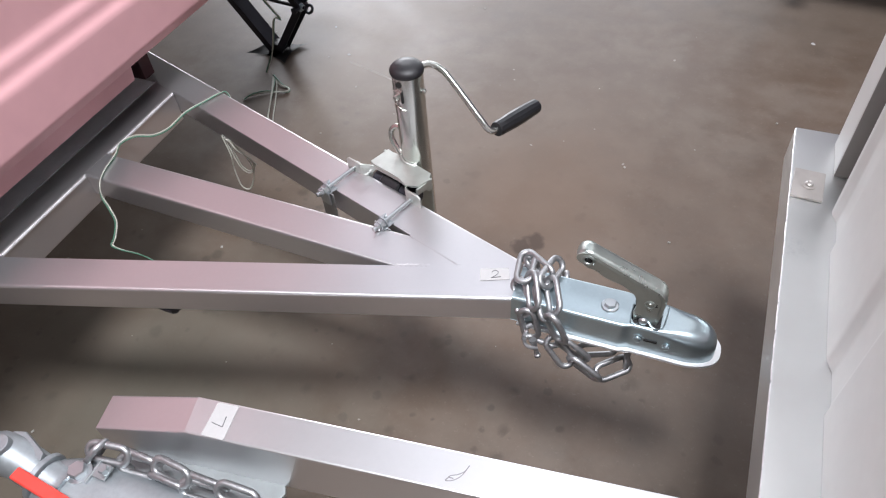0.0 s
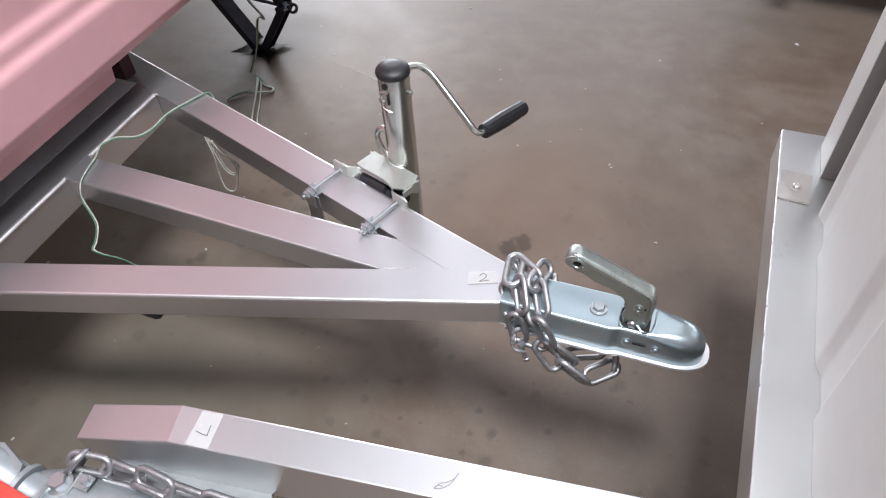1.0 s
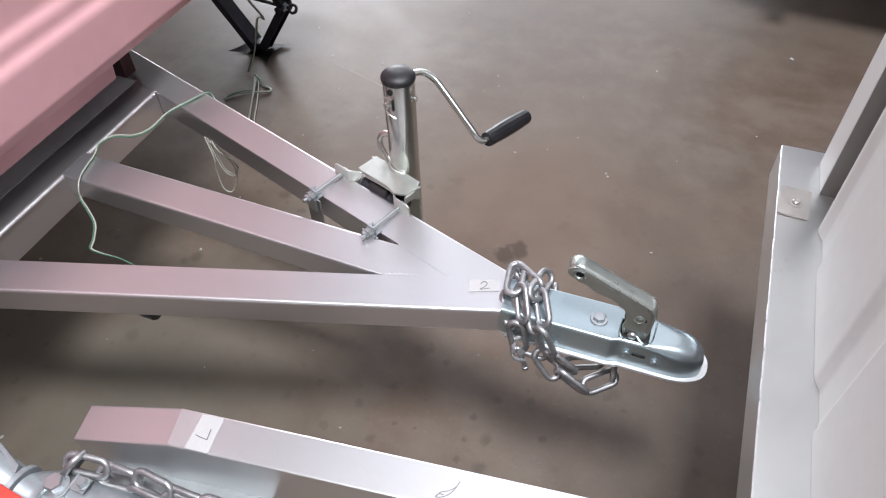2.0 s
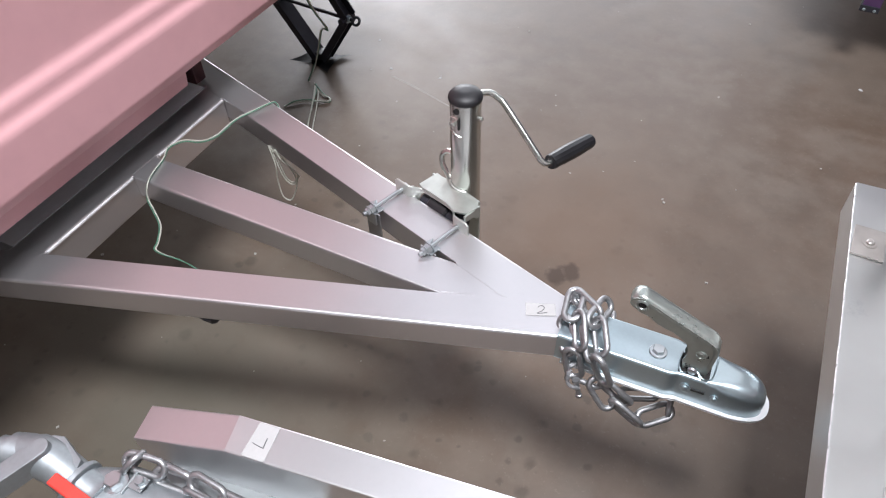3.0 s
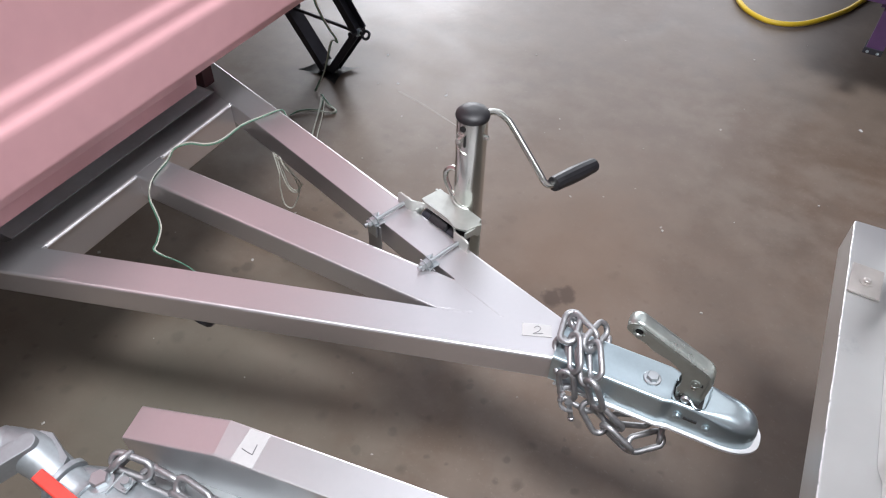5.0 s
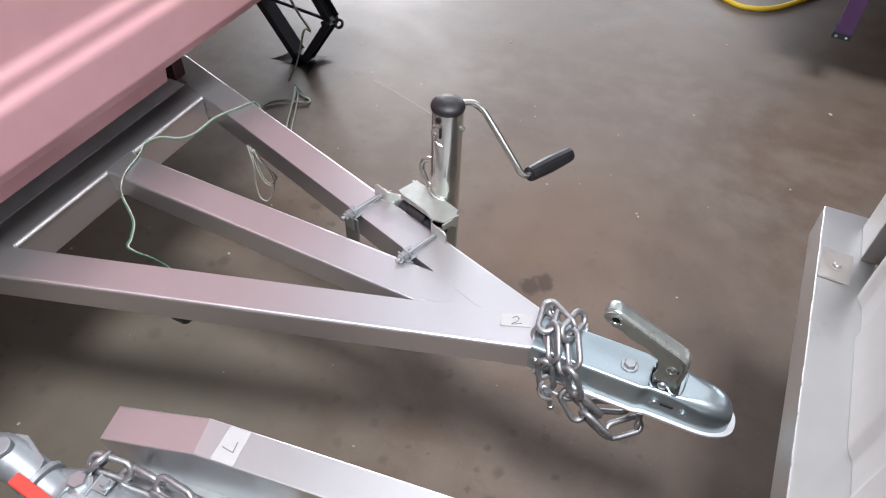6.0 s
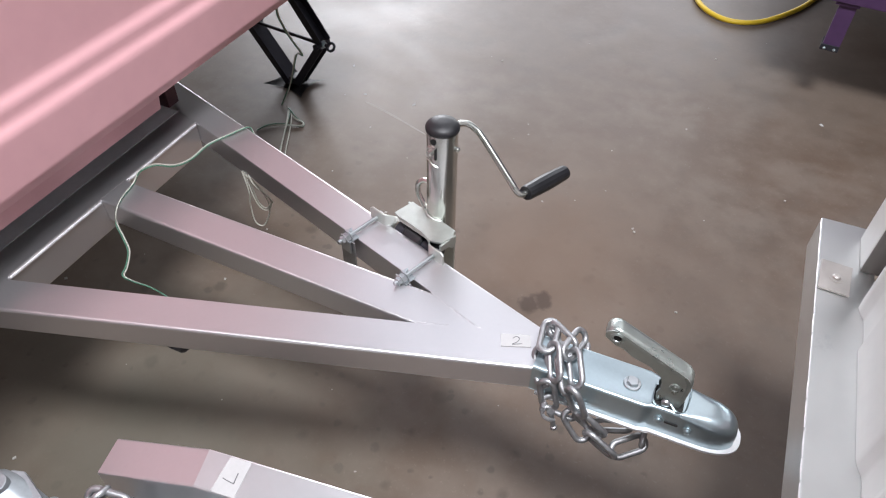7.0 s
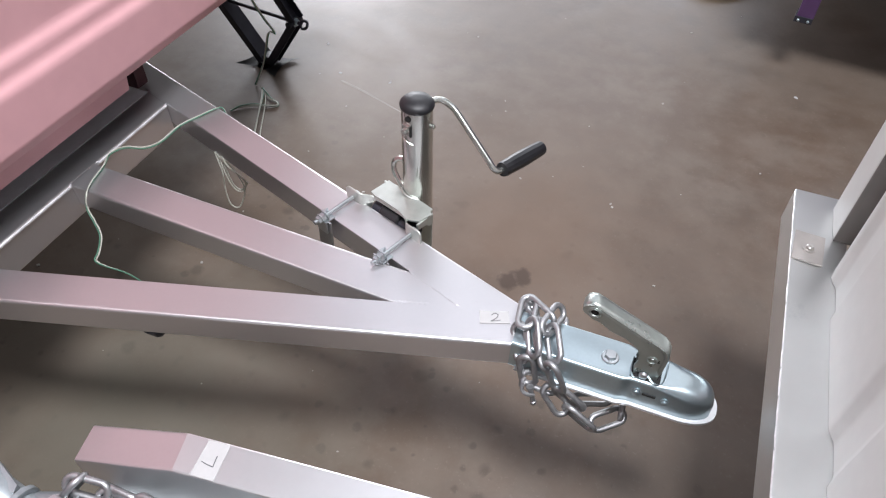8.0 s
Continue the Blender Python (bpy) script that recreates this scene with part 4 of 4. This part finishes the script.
part("bearer", box(-0.10, 0.10, -0.05, 0.05, 0.375, 0.5545, 0.003, axes(JF, JX)), MAROON, jack, "dark bearer above the jack")

# ---------------------------------------------------------------- neighbouring galvanised drawbar with a cast coupling
bar = thing("galvanised_drawbar", (-0.05, -0.34, 0.40), "silver galvanised drawbar tube of the neighbouring trailer, with a sloped end", "drawbar")


def sloped_tube():
    far = lambda x: -0.3355 + 0.117 * (x + 0.309)
    near = lambda x: -0.382 + 0.119 * (x + 0.299)
    secs = [(-0.445, -0.436, 0.437), (-0.309, -0.299, 0.4785), (0.9, 0.9, 0.4785)]
    rings = []
    for xf, xn, zt in secs:
        yf, yn = (far(xf), near(xn))
        if xf < -0.4:
            yf, yn = -0.3545, -0.401
        zb = 0.3823
        r = 0.0022
        rings.append([Vector((xn, yn, zb)), Vector((xn, yn, zt - r)), Vector((xn, yn + r * .3, zt - r * .3)), Vector((xn, yn + r, zt)), Vector((xf, yf - r, zt)), Vector((xf, yf - r * .3, zt - r * .3)), Vector((xf, yf, zt - r)), Vector((xf, yf, zb))])
    return loft(rings)


part("tube", sloped_tube(), BARPAINT, bar, "silver galvanised tube", angle=12)
part("gusset_plate", prism([(-0.425, -0.440), (-0.400, -0.393), (-0.200, -0.360), (-0.190, -0.378), (-0.235, -0.53), (-0.425, -0.53)], 0.3745, 0.3820, 0.001), PLATE, bar, "flat galvanised gusset plate")
label_strip("tape_label", [(-0.281, -0.3345), (-0.277, -0.3785), (-0.248, -0.3755), (-0.254, -0.3315)], 0.4789, "white tape label with a handwritten L on the tube", [[(0.004, 0.007), (0.005, -0.004), (0.0055, -0.006)], [(0.0055, -0.006), (-0.004, -0.0045), (-0.010, -0.003)]],
            axes((-0.264, -0.356, 0.4797), (0.99, 0.12, 0)), 0.0006)
pm = thing("pen_tick", (0.02, -0.32, 0.4787), "grey pencil tick on the galvanised tube", "mark")
part("tick", strokes([[(-0.012, -0.010), (-0.008, -0.004), (-0.001, -0.001), (0.006, 0.004), (0.010, 0.012), (0.004, -0.001), (-0.004, -0.008), (-0.012, -0.010), (-0.009, -0.006), (-0.004, -0.006)]], axes((0.021, -0.3235, 0.4787), (1, 0.12, 0)), 0.0005), surface("pencil", (0.25, 0.24, 0.25), 0.6), pm)

cast = thing("cast_coupling", (-0.45, -0.475, 0.383), "cast galvanised override coupling with a red lever", "coupling")
part("body", loft([[Vector((x, -0.474 + s * w, z)) for s, z in ((-1, 0.383), (-1, zt - 0.012), (-0.75, zt - 0.003), (-0.4, zt), (0.4, zt), (0.75, zt - 0.003), (1, zt - 0.012), (1, 0.383))] for x, w, zt in ((-0.475, 0.022, 0.432), (-0.455, 0.030, 0.436), (-0.43, 0.042, 0.432), (-0.38, 0.047, 0.428), (-0.25, 0.050, 0.424))]), CAST, cast, angle=50)
part("neck", tube(smooth_path([(-0.545, -0.474, 0.446), (-0.522, -0.468, 0.447), (-0.495, -0.467, 0.438), (-0.460, -0.471, 0.424), (-0.43, -0.474, 0.416)], 6), [0.0225] * 6 + [0.0245] * 6 + [0.0235] * 6 + [0.024] * 6 + [0.026], 24), CAST, cast, angle=60)
part("fin", prism([(-0.532, -0.452), (-0.520, -0.441), (-0.506, -0.437), (-0.464, -0.452), (-0.460, -0.462), (-0.50, -0.462)], 0.434, 0.451, 0.003), CAST, cast)
part("ring", turned([(0.027, -0.004), (0.030, -0.002), (0.030, 0.004), (0.027, 0.006)], toward((-0.462, -0.471, 0.424), (1, -0.05, -0.2)), 28), CAST, cast)
CD = Vector((-0.95, -0.28, 0.10)).normalized()
CO = Vector((-0.545, -0.476, 0.447))
part("collar", turned([(0.0225, -0.02), (0.0235, 0.006), (0.019, 0.008), (0.019, 0.011), (0.0175, 0.012), (0.0175, 0.021), (0.015, 0.023)], toward(CO, CD), 26), CAST, cast)
part("stud", turned([(0.0065, 0.018), (0.0065, 0.040), (0.0045, 0.043), (0.0042, 0.048)], toward(CO, CD), 16), YZINC, cast, "brass-coloured stud end")
hm = axes((-0.5205, -0.4925, 0.4645), (-0.42, -0.90, -0.10))
part("handle_bar", prism([(0.046, -0.012), (0.046, 0.012)] + [(-0.030 - 0.012 * math.sin(radians(q)), 0.012 * math.cos(radians(q))) for q in range(0, 181, 20)], -0.026, 0.004, 0.0024, m=hm), CAST, cast, "galvanised flat handle bar")
part("handle_end", tube(smooth_path([hm @ Vector((0.040, 0, -0.004)), hm @ Vector((0.060, 0.001, -0.008)), hm @ Vector((0.080, 0.004, -0.016)), hm @ Vector((0.11, 0.004, -0.03))], 4), 0.011, 12), CAST, cast)
red_path = smooth_path([(-0.472, -0.4855, 0.4555), (-0.466, -0.486, 0.4565), (-0.41, -0.492, 0.455), (-0.36, -0.497, 0.452), (-0.32, -0.500, 0.449)], 4)
red_rings = []
for k, q in enumerate(red_path):
    w = 0.0074 * (0.75 if k == 0 else 1.0)
    red_rings.append([q + Vector((0.1 * a, a, b)) for a, b in ((-w, -0.006), (-w, 0.0028), (-w + 0.0016, 0.0042), (w - 0.0016, 0.0042), (w, 0.0028), (w, -0.006))])
part("red_lever", loft(red_rings), RED, cast, "red painted flat release lever")
part("bolt", hexnut(0.0115, 0.012, toward((-0.419, -0.453, 0.430), (0, 0, 1))), BOLTZINC, cast, "bright hex bolt head")
part("bracket", join(box(-0.404, -0.401, -0.462, -0.432, 0.384, 0.434, 0.001), box(-0.402, -0.382, -0.452, -0.434, 0.430, 0.433, 0.001)), GALV, cast)
part("small_bolt", hexnut(0.006, 0.008, toward((-0.388, -0.442, 0.434), (0, 0, 1))), GALV, cast)
c2 = thing("safety_chain", (-0.36, -0.42, 0.40), "galvanised safety chain lying along the neighbouring drawbar", "chain")
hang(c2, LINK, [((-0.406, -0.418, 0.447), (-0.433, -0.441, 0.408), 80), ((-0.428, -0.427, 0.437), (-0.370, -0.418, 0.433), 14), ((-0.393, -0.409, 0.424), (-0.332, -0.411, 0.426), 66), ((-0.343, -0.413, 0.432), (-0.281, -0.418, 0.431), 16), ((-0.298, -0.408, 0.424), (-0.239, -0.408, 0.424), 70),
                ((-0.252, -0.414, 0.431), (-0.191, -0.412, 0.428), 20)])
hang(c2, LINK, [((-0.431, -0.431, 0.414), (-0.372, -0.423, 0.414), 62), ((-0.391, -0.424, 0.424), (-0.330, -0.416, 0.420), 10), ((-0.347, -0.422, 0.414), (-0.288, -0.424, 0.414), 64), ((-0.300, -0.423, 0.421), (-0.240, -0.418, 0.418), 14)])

# ---------------------------------------------------------------- white-sided trailer alongside
tray = thing("tray_trailer", (0.4, -0.5, 0.5), "white sheet-sided trailer with a bare steel edge rail", "trailer")
RL = pose(0, 0, 0, 0, 0, -0.9)
rail_prof = [(0.3182, 0.5128), (0.3185, 0.5142), (0.3193, 0.5151), (0.3208, 0.5155), (0.392, 0.5155), (0.392, 0.5125), (0.3222, 0.5122), (0.3218, 0.455), (0.3186, 0.4555)]
rail = part("edge_rail", loft([[RL @ Vector((x, y, z)) for x, z in rail_prof] for y in (-3.0, 0.351)]), RAILGREY, tray, "bare steel angle rail", angle=25)



def nicked_edge():
    """Bright beads paint the highlight on the rail's sheared edge, broken by nicks."""
    rnd = random.Random(8)
    bm = bmesh.new()
    y = 0.349
    while y > -1.2:
        run = rnd.uniform(0.02, 0.075)
        r = rnd.uniform(0.0009, 0.0015)
        e = y - run
        join(bm, tube([RL @ Vector((0.3186 + rnd.uniform(-.0002, .0002), v, 0.5149)) for v in (y, (y + e) / 2, e)], [r * 0.6, r, r * 0.5], 6))
        y = e - rnd.choice((0.0008, 0.001, 0.004))
    return bm


part("nicked_glint", nicked_edge(), EDGEGLINT, rail, "nicked sheared edge with its highlight as bright beads")


def ribbed_panel():
    """White sheet with narrow shallow vertical flutes at even steps."""
    face = [(0.402, 0.252), (0.402, 0.222), (0.392, 0.208), (0.378, 0.196)]
    for k in range(12):
        top = 0.160 - 0.2425 * k
        foot = top - 0.054
        lean = 0.0006 * k
        face += [(0.3722 + lean, top + 0.016), (0.3735 + lean, top + 0.008), (0.3780 + lean, top - 0.004), (0.3786 + lean, top - 0.012), (0.3786 + lean, foot + 0.010), (0.3776 + lean, foot + 0.003), (0.3724 + lean, foot - 0.008)]
    face += [(0.380, -3.0), (0.410, -3.0), (0.410, 0.252)]
    return loft([[RL @ Vector((x, y, z)) for x, y in face] for z in (0.5162, 0.60, 0.9, 1.25)])


part("side_panel", ribbed_panel(), WHITE, tray, "white ribbed side sheet", angle=60)
part("corner_post", join(box(0.3725, 0.420, 0.254, 0.324, 0.5165, 1.6, 0.002, RL)), WHITE, tray, "white square corner post")
# A thin dark sheet paints the shade on the post's near side.
part("post_shade", box(0.3732, 0.401, 0.2508, 0.2537, 0.5166, 1.595, 0.0004, RL), SHADEDPOST, tray, "dark sheet for the shaded side of the white corner post")
tab = part("bolt_tab", box(0.3205, 0.3610, 0.190, 0.250, 0.5162, 0.5195, 0.0008, RL @ pose(0.35, 0.22, 0, 0, 0, -3) @ Matrix.Translation((-0.35, -0.22, 0))), TAB, tray, "steel bolt tab")
part("bolt", turned([(0.0092, 0), (0.0092, 0.0010), (0.0056, 0.0013), (0.0052, 0.0040), (0.0036, 0.0050), (0.0022, 0.0042)], RL @ toward((0.3415, 0.218, 0.5195), (0, 0, 1)), 18), TAB, tab, "domed zinc bolt with washer")
part("tray_floor", box(0.414, 2.5, -3.0, 0.32, 0.50, 0.53, 0.004, RL), RAILGREY, tray)

# ---------------------------------------------------------------- dark purple trailer further off, and the air hose
pt = thing("purple_trailer", (1.4, 2.6, 0.4), "dark purple painted trailer standing across the workshop", "trailer")
PL = pose(0.29, 1.628, 0, 0, 0, -7)
part("body", box(0.0, 2.2, 0.0, 2.0, 0.336, 1.3, 0.006, PL), PURPLE, pt)
leg = part("leg", join(box(0.111, 0.160, 0.012, 0.060, 0.20, 0.335, 0.003, PL), box(0.100, 0.166, 0.006, 0.066, 0.327, 0.335, 0.001, PL)), PURPLE, pt, "purple drop leg")
part("foot_plate", box(0.107, 0.160, 0.008, 0.064, 0.186, 0.204, 0.002, PL), BLACKPAINT, leg, "black end plate with two bolts")
for u in (0.120, 0.148):
    part("bolt", hexnut(0.0034, 0.003, PL @ toward((u, 0.008, 0.193), (0, -1, 0))), ZINC, leg)


def road_wheel(parent, hub, r):
    """A small trailer wheel: tyre with a dished rim, its axle along local z."""
    tyre = part("wheel", turned([(r * 0.57, -r * 0.3), (r * 0.9, -r * 0.3), (r * 0.99, -r * 0.23), (r, 0.0), (r * 0.99, r * 0.23), (r * 0.9, r * 0.3), (r * 0.57, r * 0.3)], hub, 36), BLACKPLASTIC, parent, "black rubber tyre")
    part("rim", turned([(r * 0.58, -r * 0.23), (r * 0.53, -r * 0.07), (r * 0.17, -r * 0.03), (r * 0.15, r * 0.1), (r * 0.53, r * 0.1), (r * 0.58, r * 0.23)], hub, 30), GALV, tyre, "steel rim")


for v in (0.7, 1.5):
    road_wheel(pt, PL @ toward((0.75, v, 0.30), (1, 0, 0)), 0.30)
for v in (-0.72, 0.72):
    road_wheel(trailer, toward((-2.1, v, 0.265), (0, 1, 0)), 0.265)
part("axle", tube([(-2.1, -0.66, 0.265), (-2.1, 0.0, 0.265), (-2.1, 0.66, 0.265)], 0.022, 16), BLACKPAINT, trailer, "black axle tube")
part("axle_hanger", box(-2.13, -2.07, -0.42, -0.34, 0.28, 0.435, 0.004), BLACKPAINT, trailer)
part("axle_hanger", box(-2.13, -2.07, 0.262, 0.308, 0.28, 0.435, 0.004), BLACKPAINT, trailer)
for u in (0.62, 2.2):
    road_wheel(tray, RL @ toward((u, -1.5, 0.24), (1, 0, 0)), 0.24)
part("axle", tube([RL @ Vector((u, -1.5, 0.24)) for u in (0.68, 1.4, 2.14)], 0.022, 16), BLACKPAINT, tray, "black axle tube")
part("axle_beam", box(0.8, 2.0, -1.54, -1.46, 0.255, 0.499, 0.006, RL), BLACKPAINT, tray)
hose = single("air_hose", tube(smooth_path([(-0.10, 2.75, 0.011), (-0.085, 2.5, 0.011), (-0.050, 2.35, 0.011), (0.0, 2.20, 0.011), (0.066, 2.118, 0.011), (0.150, 2.090, 0.011), (0.250, 2.143, 0.011), (0.362, 2.302, 0.011), (0.43, 2.455, 0.011), (0.55, 2.75, 0.011), (0.8, 3.1, 0.011)], 8), 0.0098, 12), YELLOW,
              "yellow rubber air hose lying on the concrete floor", "hose")

# ---------------------------------------------------------------- bits on the floor
rnd = random.Random(5)
bits = bmesh.new()
for k in range(90):
    x, y = rnd.uniform(-2.2, 1.2), rnd.uniform(-0.4, 3.0)
    s = rnd.choice((0.001, 0.0014, 0.002, 0.003))
    b = box(-s, s, -s * rnd.uniform(.5, 1.4), s, 0, s * 0.7, 0)
    b.transform(pose(x, y, 0, rnd.uniform(-15, 15), rnd.uniform(-15, 15), rnd.uniform(0, 180)))
    join(bits, b)
single("floor_debris", bits, RUBBLE, "scattered pale crumbs of debris on the concrete floor", "debris", kind="stuff")
for x, y, s in ((-1.010, 1.220, 0.007), (0.097, 1.313, 0.006), (-0.505, 0.624, 0.003), (-0.126, 0.845, 0.0035), (-0.293, -0.090, 0.003), (-0.89, 1.077, 0.007), (-0.721, 1.088, 0.007), (-0.949, 1.047, 0.005), (0.479, 1.51, 0.008),
                (-0.355, 1.136, 0.004), (-0.338, 1.085, 0.004), (-0.205, 0.804, 0.005), (0.043, 0.797, 0.005), (-0.059, 0.919, 0.003), (-0.79, 0.92, 0.005)):
    b = prism([(s * rnd.uniform(0.7, 1.2) * math.cos(a), s * rnd.uniform(0.45, 0.8) * math.sin(a)) for a in (0.2, 1.1, 2.0, 3.2, 4.3, 5.4)], 0, s * 0.10, s * 0.03, clamp=True)
    b.transform(pose(x, y, 0, 0, 0, rnd.uniform(0, 180)))
    single("paint_flake", b, PAPER if s > 0.0065 else DUST, "small pale flake lying on the concrete floor", "flake", group="flakes on the floor")

sc = tube(smooth_path([(-0.870, 1.040, 0.0), (-0.817, 1.025, 0.0), (-0.74, 1.000, 0.0), (-0.62, 0.955, 0.0)], 6), [0.0008] + [0.0046] * 12 + [0.0036] * 4 + [0.0022, 0.0008], 6)
sc.transform(Matrix.Diagonal((1, 1, 0.1, 1)))
single("chalk_scratch", sc, DUST, "long pale scratch across the concrete floor", "scratch")
